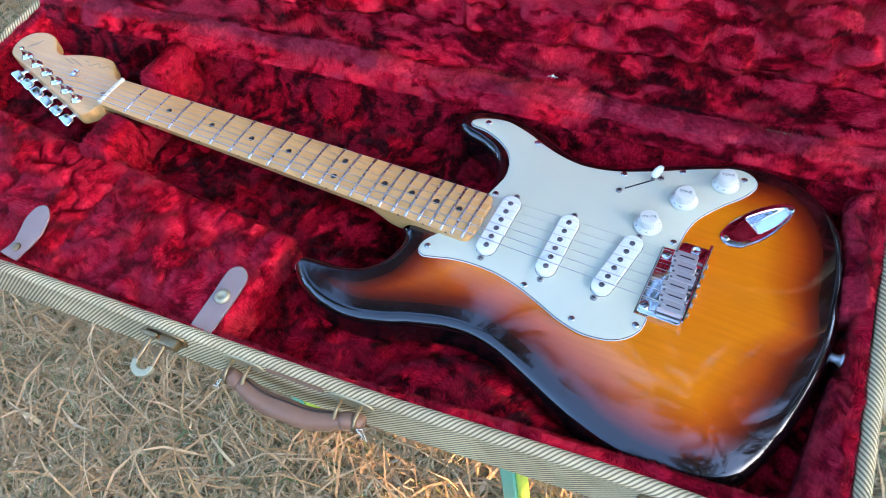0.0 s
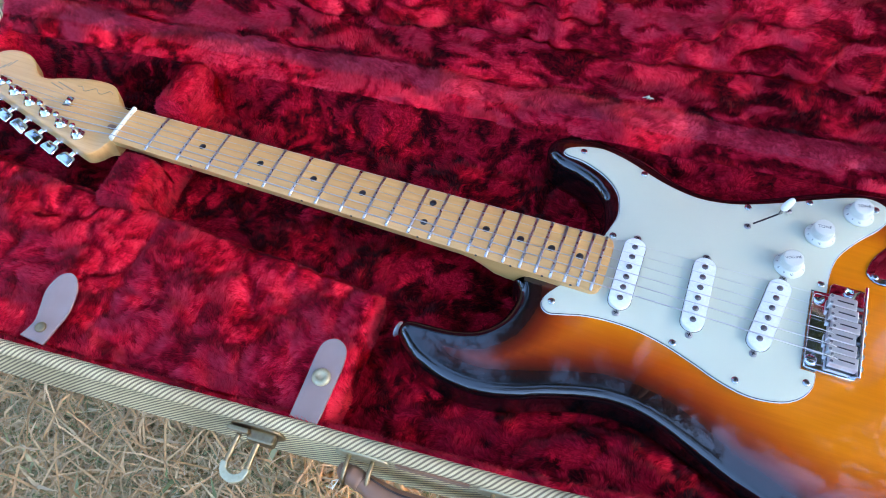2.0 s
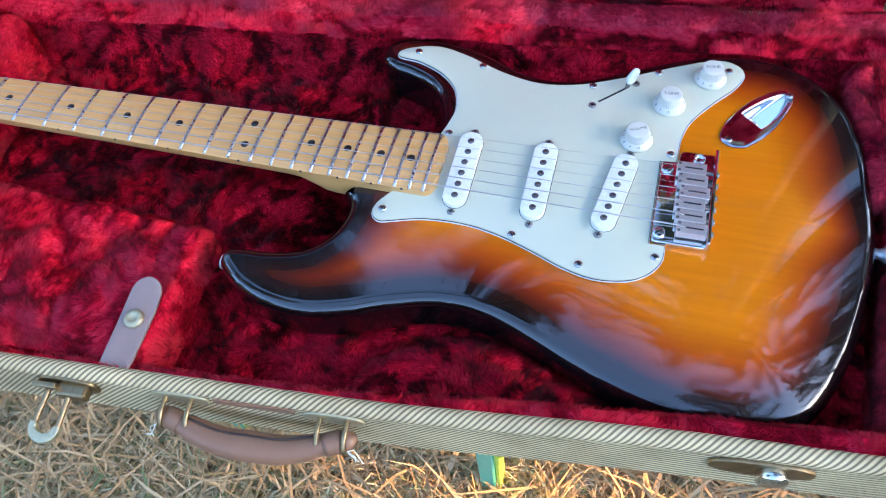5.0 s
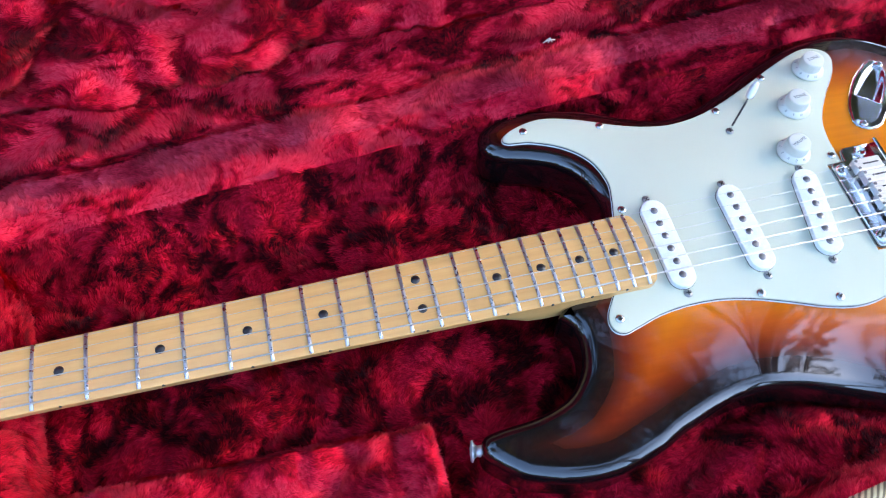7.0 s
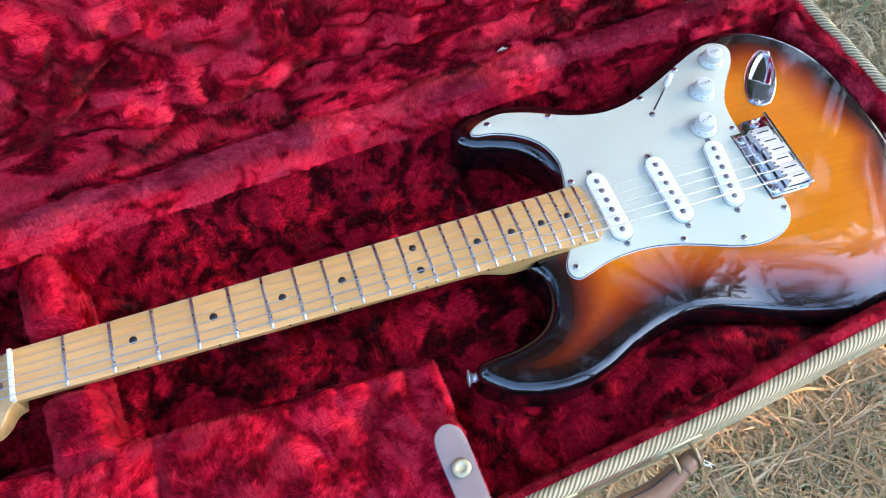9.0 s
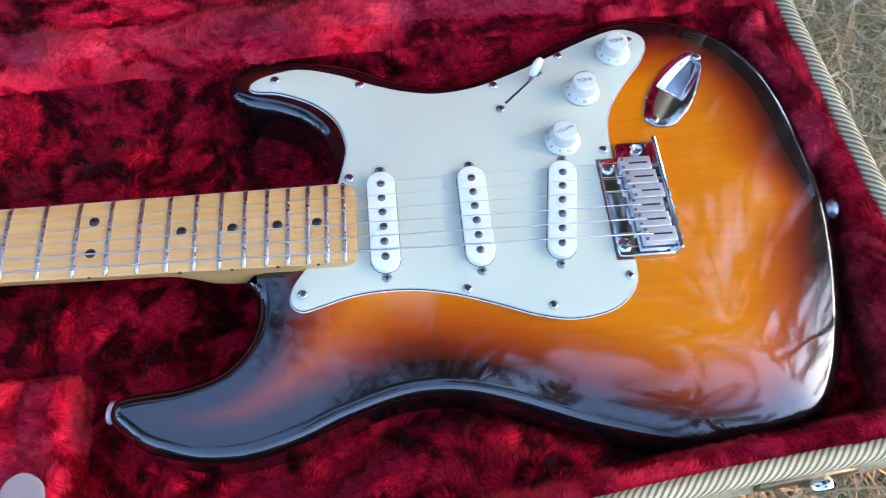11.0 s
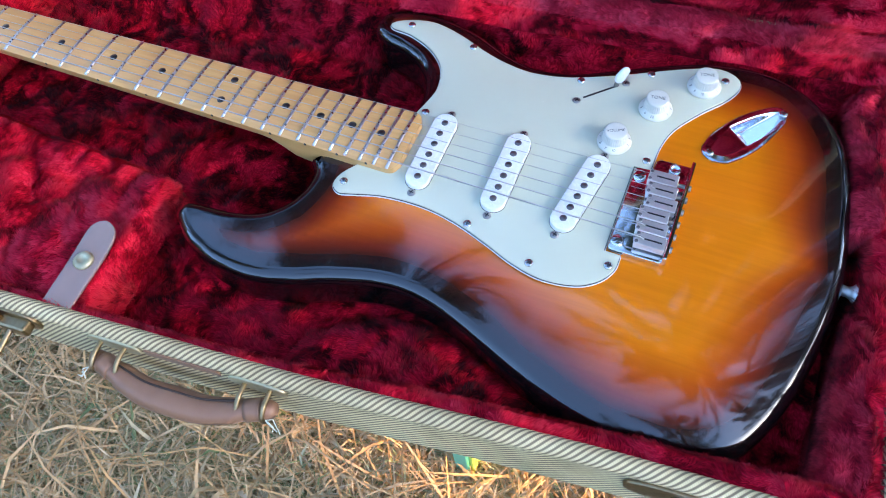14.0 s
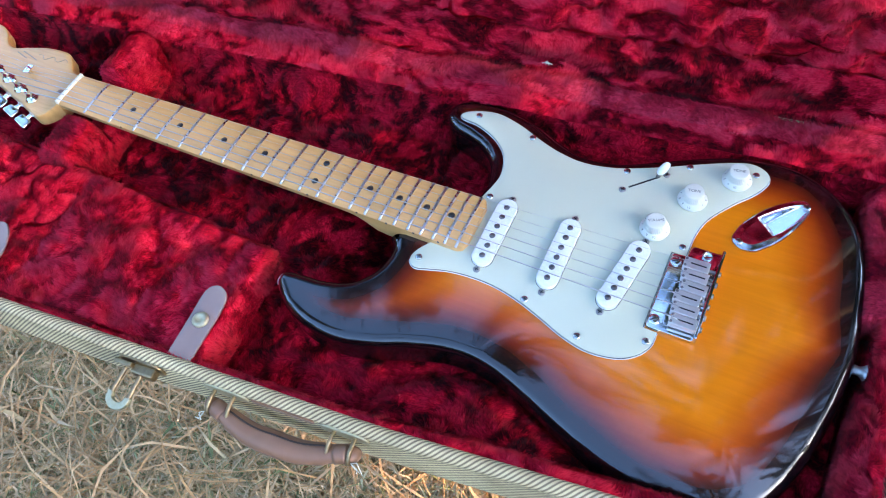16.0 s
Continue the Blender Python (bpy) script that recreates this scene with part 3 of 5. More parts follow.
def make_lining():
    """Floor and padded sides of the tray in one sheet."""
    g = 0.0032
    us, vs = np.arange(U0 + 0.012, U1 - 0.011, g), np.arange(V0 + 0.0105, V1 - 0.008, g)
    uu, vv = np.meshgrid(us, vs)
    p = np.c_[uu.ravel(), vv.ravel()]

    def step(d, w):
        t = np.clip(d / w, 0, 1)
        return 1 - t * t * (3 - 2 * t)
    near = step(p[:, 1] - (V0 + 0.0105) - 0.004 - 0.009 * np.clip((p[:, 0] + 0.2) / 0.3, 0, 1), 0.012)
    back = step((V1 - 0.008) - p[:, 1] - 0.018, 0.045)
    left = step(p[:, 0] - (U0 + 0.012) - 0.012, 0.02)
    right = step((U1 - 0.012) - p[:, 0] - 0.010, 0.012)
    m = np.maximum.reduce([near, back, left, right])
    deep = np.clip((-0.33 - p[:, 0]) / 0.05, 0, 1)
    # the padding that swells up between the body's waist and the near wall
    lim = np.interp(p[:, 0], [-0.21, -0.15, -0.10, -0.03, 0.04, 0.12], [-0.120, -0.101, -0.108, -0.142, -0.160, -0.152])
    t1, t2 = np.clip((lim - p[:, 1]) / 0.035, 0, 1), np.clip((p[:, 0] + 0.215) / 0.03, 0, 1)
    pad = 0.022 * t1 * (2 - t1) * t2 * (2 - t2)
    z = FLOOR - 0.003 * deep + pad
    z = z + (RIM - 0.004 - z) * m
    p3 = np.c_[drawn_in(p), z]
    p3[:, 2] += lumps(p3, 5, 0.007) * (1 - m * 0.6)
    w, h = len(us), len(vs)
    i = np.arange(w * h).reshape(h, w)
    a, b, c, d = i[:-1, :-1].ravel(), i[:-1, 1:].ravel(), i[1:, 1:].ravel(), i[1:, :-1].ravel()
    tris = np.vstack([np.c_[a, b, c], np.c_[a, c, d]])
    # the tray floor's shade is painted in: tone drops below the padded rims
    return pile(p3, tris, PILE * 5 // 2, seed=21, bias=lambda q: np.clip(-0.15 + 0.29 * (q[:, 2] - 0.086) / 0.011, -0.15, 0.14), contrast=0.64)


PILE = 240000
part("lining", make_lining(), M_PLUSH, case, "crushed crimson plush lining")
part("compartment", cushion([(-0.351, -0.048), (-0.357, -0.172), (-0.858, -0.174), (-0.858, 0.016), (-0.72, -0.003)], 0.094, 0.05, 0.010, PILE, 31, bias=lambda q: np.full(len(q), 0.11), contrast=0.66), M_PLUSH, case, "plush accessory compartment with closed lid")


def cradle_height(p):
    """The notch in which the neck lies."""
    c = 0.0535
    d = np.abs(p[:, 1] - c - (p[:, 0] + 0.6) * -0.0857)
    t = np.clip((0.034 - d) / 0.012, 0, 1)
    return -0.034 * t * t * (3 - 2 * t)


part("neck_cradle", cushion([(-0.593, -0.028), (-0.594, 0.134), (-0.600, 0.150), (-0.614, 0.156), (-0.629, 0.150), (-0.634, 0.134), (-0.632, -0.028)], 0.114, 0.05, 0.016, PILE // 4, 41, height=cradle_height, amp=0.003, bias=lambda q: np.full(len(q), 0.05), contrast=0.5), M_PLUSH, case, "plush neck rest with a notch")
part("end_pad", cushion([(0.160, 0.022), (0.160, 0.168), (0.146, 0.165), (0.130, 0.148), (0.130, 0.120), (0.136, 0.022)], 0.100, 0.05, 0.009, PILE // 6, 51, bias=lambda q: np.full(len(q), -0.06), contrast=0.6), M_WORN, case, "dusty worn plush end padding")
part("end_pad", cushion([(0.160, -0.160), (0.160, -0.036), (0.140, -0.036), (0.127, -0.160)], 0.100, 0.05, 0.009, PILE // 6, 52, bias=lambda q: np.full(len(q), -0.06), contrast=0.6), M_WORN, case, "dusty worn plush end padding")

# ---- lid: stands open behind the tray ----
LID_LEAN = 4.0
lid = new("lid")
lid.parent = case
lid.matrix_basis = pose(0, V1 + 0.012, RIM + 0.004, 90 - LID_LEAN, 0, 0)   # x along the length, y up the lid, z towards the tray
tagged(lid, "raised case lid padded with crimson plush")


def make_lid():
    w0, w1, top = U0, U1, 0.315
    swept_wall("lid_wall", [(0.0, -0.05), (0.0, -0.03), (0.0, -0.008)] + bead(0.0065, -0.0065, 0.0065, 8, 180, 0) + [(0.013, -0.02)], (w0, w1, 0.0, top), 0.03, M_TWEED, lid)
    part("lid_back", slab_mesh("lid_back", rounded_rect(w1 - w0, top, 0.03) + np.array([(w0 + w1) / 2, top / 2]), -0.062, -0.049, 0.002), M_TWEED, lid)
    g = 0.0035
    us, vs = np.arange(w0 + 0.010, w1 - 0.009, g), np.arange(0.002, top - 0.010, g)
    uu, vv = np.meshgrid(us, vs)
    p = np.c_[uu.ravel(), vv.ravel()]
    d = np.minimum.reduce([p[:, 0] - w0, w1 - p[:, 0], p[:, 1], top - p[:, 1]])
    # a sewn border strip and the raised panel inside it
    t = np.clip((d - 0.036) / 0.012, 0, 1)
    z = -0.006 - 0.006 * np.exp(-((d - 0.036) / 0.0045) ** 2) + 0.012 * np.sqrt(np.maximum(1 - (1 - t) ** 2, 0)) * (d > 0.036)
    z = z - 0.012 * np.clip(1 - d / 0.010, 0, 1)
    p3 = np.c_[p, z]
    p3[:, 2] += lumps(p3 / np.array((1.25, 1, 1)), 61, 0.017)
    w, h = len(us), len(vs)
    i = np.arange(w * h).reshape(h, w)
    a, b, c, e = i[:-1, :-1].ravel(), i[:-1, 1:].ravel(), i[1:, 1:].ravel(), i[1:, :-1].ravel()
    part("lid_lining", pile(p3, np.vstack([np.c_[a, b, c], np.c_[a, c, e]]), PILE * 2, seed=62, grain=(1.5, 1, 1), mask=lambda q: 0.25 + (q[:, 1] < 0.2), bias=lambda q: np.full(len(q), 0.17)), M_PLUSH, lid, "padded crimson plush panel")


make_lid()


def blade_lint():
    rng = np.random.RandomState(9)
    bm = bmesh.new()
    for k in range(5):
        d = rng.randn(3) * np.array((1, 0.5, 0.4)) * 0.0035
        tube([(-0.185 - d[0], 0.1885 - d[1], 0.118), (-0.185 + d[1] * 0.4, 0.1885, 0.1195 + abs(d[2])), (-0.185 + d[0], 0.1885 + d[1], 0.1185)], 0.0004, 5, bm)
    me = bpy.data.meshes.new("lint")
    bm.to_mesh(me)
    bm.free()
    me.materials.append(M_BONE)
    return me


def make_hinge_cover():
    """The plush that runs on over the hinge from the tray's padding to the lid: crimson, with one strip rubbed smooth."""
    us = np.arange(U0 + 0.012, U1 - 0.011, 0.004)
    sec = spline([(0.158, 0.098), (0.170, 0.104), (0.184, 0.1105), (0.196, 0.1115), (0.203, 0.1085), (0.2085, 0.1095), (0.2115, 0.118), (0.2135, 0.134), (0.222, 0.150)], 3, False)
    w = len(us)
    strips = [("padding_edge", 0, 5, M_PLUSH, 0.06, 0.9, "crimson plush along the back padding"), ("hinge_cover", 4, 10, M_WORN, 0.10, 0.45, "worn pinkish plush over the hinge"), ("lid_edge", 9, len(sec), M_PLUSH, 0.04, 1.0, "crimson plush along the foot of the lid")]
    for k, (name, i0, i1, mat, tone, contrast, label) in enumerate(strips):
        rows = sec[i0:i1]
        h = len(rows)
        p3 = np.array([(u, v, z) for v, z in rows for u in us])
        d = lumps(p3 / np.array((1.8, 1, 1)), 66, 0.006)
        p3[:, 2] += d
        p3[:, 1] -= d * 0.5
        i = np.arange(w * h).reshape(h, w)
        a, b, c, e = i[:-1, :-1].ravel(), i[:-1, 1:].ravel(), i[1:, 1:].ravel(), i[1:, :-1].ravel()
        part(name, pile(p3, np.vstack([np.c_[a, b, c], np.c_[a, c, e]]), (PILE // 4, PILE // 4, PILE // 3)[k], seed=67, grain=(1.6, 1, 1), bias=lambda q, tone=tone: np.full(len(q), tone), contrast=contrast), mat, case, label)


make_hinge_cover()

tagged(new("lint", blade_lint()), "small white tuft of lint caught on the plush", "lint")

# ---- case fittings ----


def make_tab(name, at, loop, curl, label):
    """A leather strap end lying on the compartment, with its snap."""
    t = new(name)
    t.parent = case
    t.matrix_basis = at
    tagged(t, label)
    loop = even(np.array(loop, float), 0.002)
    v, f = slab(loop, 0.0, 0.0024, 0.0008, 0.004)
    v = [(x, y, z + curl(x, y)) for x, y, z in v]
    part("strap", mesh_of("strap", v, f), M_TAB, t)
    return t


strap_loop = spline([(-0.0115, -0.036), (-0.0118, -0.01), (-0.012, 0.018), (-0.009, 0.029), (0.0, 0.0335), (0.009, 0.029), (0.012, 0.018), (0.0118, -0.01), (0.0115, -0.036)], 6, False)
tab = make_tab("leather_tab", pose(-0.369, -0.139, 0.0975, 0, 0, -2), strap_loop, lambda x, y: 0.001 + 0.003 * max(0, y / 0.03) ** 2, "grey-tan leather closing tab with a brass snap")
part("snap", turned([(0.0072, 0.0), (0.0075, 0.0018), (0.0062, 0.0032), (0.0035, 0.0036), (0.003, 0.0028), (0.0005, 0.0028)], 20, m=Matrix.Translation((0, 0, 0.0032))), M_TIP, tab, "dull brass snap button")
flap_loop = spline([(-0.013, -0.026), (-0.0095, -0.012), (-0.013, 0.002), (-0.015, 0.016), (-0.008, 0.029), (0.004, 0.033), (0.012, 0.024), (0.014, 0.006), (0.012, -0.012), (0.011, -0.028)], 6, False)
flap = make_tab("leather_tab", pose(-0.606, -0.143, 0.0975, 0, 0, -4), flap_loop, lambda x, y: 0.001 + 0.012 * max(0, (y + 0.012) / 0.045) ** 2, "grey-tan leather tab curling up from the plush")
part("snap", turned([(0.0045, 0.0), (0.0048, 0.0014), (0.0036, 0.0024), (0.0005, 0.0026)], 16, m=Matrix.Translation((0.0, -0.015, 0.0032))), M_BRASS, flap, "small brass snap stud")


def oval(w, h, n=28):
    return np.array([(w / 2 * math.copysign(abs(math.cos(2 * math.pi * k / n)) ** 0.75, math.cos(2 * math.pi * k / n)), h / 2 * math.copysign(abs(math.sin(2 * math.pi * k / n)) ** 0.75, math.sin(2 * math.pi * k / n))) for k in range(n)])


def make_handle():
    h = new("handle")
    h.parent = case
    h.matrix_basis = pose(-0.2655, near_wall(-0.2655), 0.090)
    tagged(h, "brown leather carrying handle with brass rings")
    # end caps with their rings, then the padded grip between them
    for s in (-1, 1):
        plate = part("ring_plate", slab_mesh("ring_plate", oval(0.042, 0.015), 0.0, 0.0016, 0.0006), M_TIP, h, at=pose(s * 0.054, 0.0, 0.002, 90, 0, 0))
        for k in (-1, 1):
            u = s * 0.0545 + k * 0.0092
            pts = [(u, 0.002, 0.002), (u, -0.006, 0.0030), (u, -0.0130, 0.0022), (u, -0.0190, -0.0030), (u, -0.0180, -0.0100), (u, -0.0115, -0.0130)]
            part("ring", tube(spline_3d(pts, 4), 0.0018, 8), M_BRASS, h)
    pts = [(-0.071, -0.0105, -0.006), (-0.058, -0.0130, -0.006), (-0.044, -0.0175, -0.0075), (-0.022, -0.0225, -0.009), (0.0, -0.0230, -0.009), (0.022, -0.0225, -0.009), (0.044, -0.0175, -0.0075), (0.058, -0.0130, -0.006), (0.071, -0.0105, -0.006)]
    bm = bmesh.new()
    path = [Vector(q) for q in spline_3d(pts, 5)]
    rings = []
    for k, q in enumerate(path):
        t = abs(q.x) / 0.071
        r = 0.0086 * (1.0 - 0.22 * t) if t < 0.93 else 0.0062 * math.sqrt(max(0.02, 1 - ((t - 0.93) / 0.07) ** 2))
        wide = 1.25 if t < 0.62 else 1.05
        rings.append([bm.verts.new(q + Vector((0, math.cos(a) * r * wide, math.sin(a) * r))) for a in [2 * math.pi * j / 14 for j in range(14)]])
    for a, b in zip(rings, rings[1:]):
        for j in range(14):
            bm.faces.new((a[j], b[j], b[(j + 1) % 14], a[(j + 1) % 14])).smooth = True
    bm.faces.new(rings[0])
    bm.faces.new(rings[-1][::-1])
    part("grip", bm, M_HANDLE, h)
    seam = [(q[0], q[1] + 0.0045, q[2] + 0.0080) for q in spline_3d(pts, 5) if abs(q[0]) < 0.046]
    part("seam", tube(seam, 0.0008, 6), M_SEAM, h, "dark stitched seam along the grip")
    for s in (-1, 1):
        wrap = [q for q in spline_3d(pts, 5) if 0.0475 < s * q[0] < 0.0635]
        part("end_wrap", tube(wrap, 0.0078, 16), M_HANDLE, h, "leather wrap at the grip's end")
        rng = np.random.RandomState(17 + s)
        for _ in range(4):
            d = rng.randn(3) * 0.0025
            q = (s * 0.0665, -0.019, -0.003)
            part("thread", tube([q, (q[0] + s * 0.003 + d[0], q[1] - 0.003 + d[1], q[2] - 0.003), (q[0] + s * 0.005 + d[1], q[1] - 0.004 + d[2], q[2] - 0.007 + d[0])], 0.0004, 5), M_BONE, h, "frayed pale sewing thread")
    part("stay", block((0.056, 0.0016, 0.007), (0, -0.001, 0.006), 0.0007), M_HANDLE, h, "worn leather strip riveted to the case")


def spline_3d(pts, steps):
    p = np.array(pts, float)
    xy = spline(p[:, :2], steps, False)
    z = spline(np.c_[p[:, 2], p[:, 2]], steps, False)[:, 0]
    return [(*a, b) for a, b in zip(xy, z)]


make_handle()


def make_latch():
    """Draw latch: base plate on the wall, raised lever and the open bail."""
    t = new("latch")
    t.parent = case
    t.matrix_basis = pose(-0.404, near_wall(-0.404), 0.088)
    tagged(t, "open brass draw latch with hanging bail")
    part("base_plate", slab_mesh("base_plate", oval(0.044, 0.024), 0.0, 0.002, 0.0006), M_BRASS, t, at=pose(0, 0, 0, 90, 0, 0))
    bm = block((0.022, 0.010, 0.010), (0.006, -0.006, 0.001), 0.002)
    part("hinge_block", bm, M_BRASS, t)
    part("lever", block((0.018, 0.004, 0.012), (-0.012, -0.004, 0.006), 0.0012, m=Matrix.Rotation(radians(12), 4, "X")), M_BRASS, t)
    at = pose(-0.004, -0.008, 0.002, 12, 0, -6) @ Matrix.Diagonal((1.12, 1.12, 1, 1))
    pts = [(-0.0075, 0.0, 0.0), (-0.0078, -0.010, 0.0), (-0.0080, -0.020, 0.0), (-0.0060, -0.0265, 0.0), (0.0, -0.0290, 0.0), (0.0060, -0.0265, 0.0), (0.0080, -0.020, 0.0), (0.0078, -0.010, 0.0), (0.0075, 0.0, 0.0)]
    part("bail", tube(spline_3d(pts, 5), 0.0019, 8), M_BRASS, t, at=at)
    outer = spline([(-0.0105, -0.0195), (-0.0085, -0.0275), (0.0, -0.0315), (0.0085, -0.0275), (0.0105, -0.0195), (0.0062, -0.0200), (0.0048, -0.0235), (0.0, -0.0252), (-0.0048, -0.0235), (-0.0062, -0.0200)], 4)
    part("bail_tip", slab_mesh("bail_tip", even(outer, 0.0012), -0.0022, 0.0022, 0.0009), M_TIP, t, at=at)


make_latch()


def make_lock():
    t = new("latch")
    t.parent = case
    t.matrix_basis = pose(0.055, near_wall(0.055), 0.086)
    tagged(t, "closed brass key latch")
    part("base_plate", slab_mesh("base_plate", oval(0.062, 0.022), 0.0, 0.0022, 0.0008), M_BRASS, t, at=pose(0, 0, 0, 90, 0, 0))
    part("lock_barrel", turned([(0.0095, 0.0), (0.0095, 0.007), (0.0085, 0.0085), (0.004, 0.009), (0.0005, 0.009)], 20), M_CHROME, t, at=pose(0.006, -0.001, 0.0, 90, 0, 0))


make_lock()

# ---- guitar: x along the strings with the saddles near 0 and the head at minus x, z up from the body's face ----
TOP = 0.100
SCALE = 0.648
guitar = thing("electric_guitar", "sunburst electric guitar with maple neck lying in its case", "guitar", pose(0, 0, TOP))

TREBLE_EDGE = [(-0.192, 0.029), (-0.1885, 0.0462), (-0.1911, 0.0612), (-0.1965, 0.0746), (-0.2094, 0.0876), (-0.2275, 0.0961), (-0.2459, 0.1017), (-0.2582, 0.1121), (-0.2582, 0.128), (-0.2446, 0.1389), (-0.2262, 0.1422), (-0.2053, 0.1411), (-0.1726, 0.133), (-0.1405, 0.1179), (-0.1157, 0.1112), (-0.09, 0.1141), (-0.0658, 0.1238), (-0.0217, 0.1458), (0.0151, 0.1591), (0.0493, 0.1622), (0.0799, 0.1538), (0.1055, 0.1334), (0.1226, 0.1047), (0.1318, 0.0672), (0.1359, 0.03), (0.1375, -0)]
BASS_EDGE = [(0.1346, -0.0321), (0.1283, -0.0683), (0.1164, -0.1072), (0.0971, -0.1384), (0.0673, -0.1534), (0.0361, -0.1566), (0.005, -0.1545), (-0.0356, -0.1413), (-0.0786, -0.1233), (-0.1157, -0.1125), (-0.1494, -0.1116), (-0.1856, -0.1214), (-0.2106, -0.1314), (-0.2395, -0.1386), (-0.2688, -0.1375), (-0.2958, -0.1287), (-0.3104, -0.1179), (-0.3183, -0.1085), (-0.316, -0.0982), (-0.3044, -0.095), (-0.2795, -0.093), (-0.2572, -0.0858), (-0.243, -0.071), (-0.2376, -0.0545), (-0.2384, -0.0412), (-0.2459, -0.0317)]
BODY = even(np.vstack([spline(TREBLE_EDGE + BASS_EDGE, 10, False)]), 0.0025)
THICK = 0.0445


def forearm(p):
    """How far the face rolls off towards the rim: deep at the bass side of the lower bout, dying out round the tail."""
    fade = np.clip((p[:, 0] + 0.135) / 0.09, 0, 1)
    fade = fade * fade * (3 - 2 * fade)
    deep = 0.0215 * np.clip((0.10 - p[:, 1]) / 0.25, 0, 1) ** 1.6
    roll = np.clip(1 - edge_distance(p, BODY) / 0.095, 0, 1) ** 2.1
    return fade * deep * roll


JACK = even(spline([(0.0755, 0.1265), (0.0782, 0.120), (0.0765, 0.108), (0.0640, 0.0815), (0.0480, 0.0630), (0.0390, 0.0590), (0.0300, 0.0600), (0.0235, 0.0660), (0.0240, 0.0745), (0.0295, 0.0890), (0.0445, 0.1095), (0.0620, 0.1240), (0.0700, 0.1275)], 8), 0.0012)
JACK = (JACK - (0.0525, 0.0930)) * (0.93, 0.94) + (0.0525, 0.0930)


def make_body():
    r = 0.0095
    rings = []
    for a in (0, 12, 25, 40, 55, 70, 82, 90):
        rings.append((r * (1 - math.sin(radians(a))), -r * (1 - math.cos(radians(a)))))
    inner = inset(BODY, r)
    n = len(BODY)
    # the jack's hollow is cut into the face
    lip, well = inset(JACK, 0.0012), inset(JACK, 0.0022)
    top, tris = filled(inner, 0.005, (lip, well))
    dist = edge_distance(top, BODY)
    verts = [(*q, 0.0) for q in top]
    burst = list(dist)
    hollow = inside(top, inset(JACK, 0.0017))
    verts = [(x, y, -0.024 if h else z) for (x, y, z), h in zip(verts, hollow)]
    faces = [tuple(f) for f in tris]
    prev = list(range(n))
    loops = [(inset(BODY, d), z, max(d, 0)) for d, z in rings[1:]]
    loops += [(BODY, -0.020, 0.0), (BODY, -0.033, 0.0)]
    for a in (30, 60, 90):
        loops.append((inset(BODY, r * (1 - math.cos(radians(a)))), -THICK + r - r * math.sin(radians(a)), 0.0))
    x, y = BODY[:, 0], BODY[:, 1]
    ccw = np.sum(x * np.roll(y, -1) - np.roll(x, -1) * y) > 0
    for ring, z, b in loops:
        base = len(verts)
        verts += [(*q, z) for q in ring]
        burst += [b] * n
        for i in range(n):
            j = (i + 1) % n
            q = (prev[i], base + i, base + j, prev[j])
            faces.append(q if ccw else q[::-1])
        prev = list(range(base, base + n))
    v = np.array(verts)
    drop = forearm(v[:, :2])
    v[:, 2] -= drop * np.clip(1 + v[:, 2] / 0.034, 0, 1)
    _, cap = filled(loops[-1][0], 0.5)
    faces += [tuple(prev[i] for i in f[::-1]) for f in cap if max(f) < n]
    me = mesh_of("body", v, faces)
    # exact normals, so that the lacquer mirrors cleanly
    e = 0.0005
    slope = np.c_[(forearm(v[:, :2] + (e, 0)) - forearm(v[:, :2] - (e, 0))), (forearm(v[:, :2] + (0, e)) - forearm(v[:, :2] - (0, e)))] / (2 * e)
    out = BODY - inset(BODY, 1.0)
    nrm = np.c_[slope, np.ones(len(v))]
    angles = [12, 25, 40, 55, 70, 82, 90, 90, 90, 120, 150, 180]
    for k, a in enumerate(angles):
        i = len(top) + k * n
        c = math.cos(radians(a))
        nrm[i:i + n] = np.c_[out * math.sin(radians(a)) + slope[i:i + n] * max(c, 0), np.full(n, c)]
    nrm /= np.linalg.norm(nrm, axis=1)[:, None]
    me.normals_split_custom_set_from_vertices([tuple(map(float, q)) for q in nrm])
    at = me.attributes.new("burst", "FLOAT", "POINT")
    # the black edge is wider on the bass horn and the lower bout's rim
    bb = np.array(burst)
    wide = 0.050 + 0.027 * np.clip(-v[:, 1] / 0.03, 0, 1) + 0.026 * np.clip((v[:, 0] + 0.02) / 0.06, 0, 1) * np.clip(v[:, 1] / 0.04, 0, 1)
    at.data.foreach_set("value", np.clip(bb / wide, 0, 1).astype(np.float32))
    part("body", me, M_BURST, guitar, "glossy three-colour sunburst body with rubbed edges")


make_body()

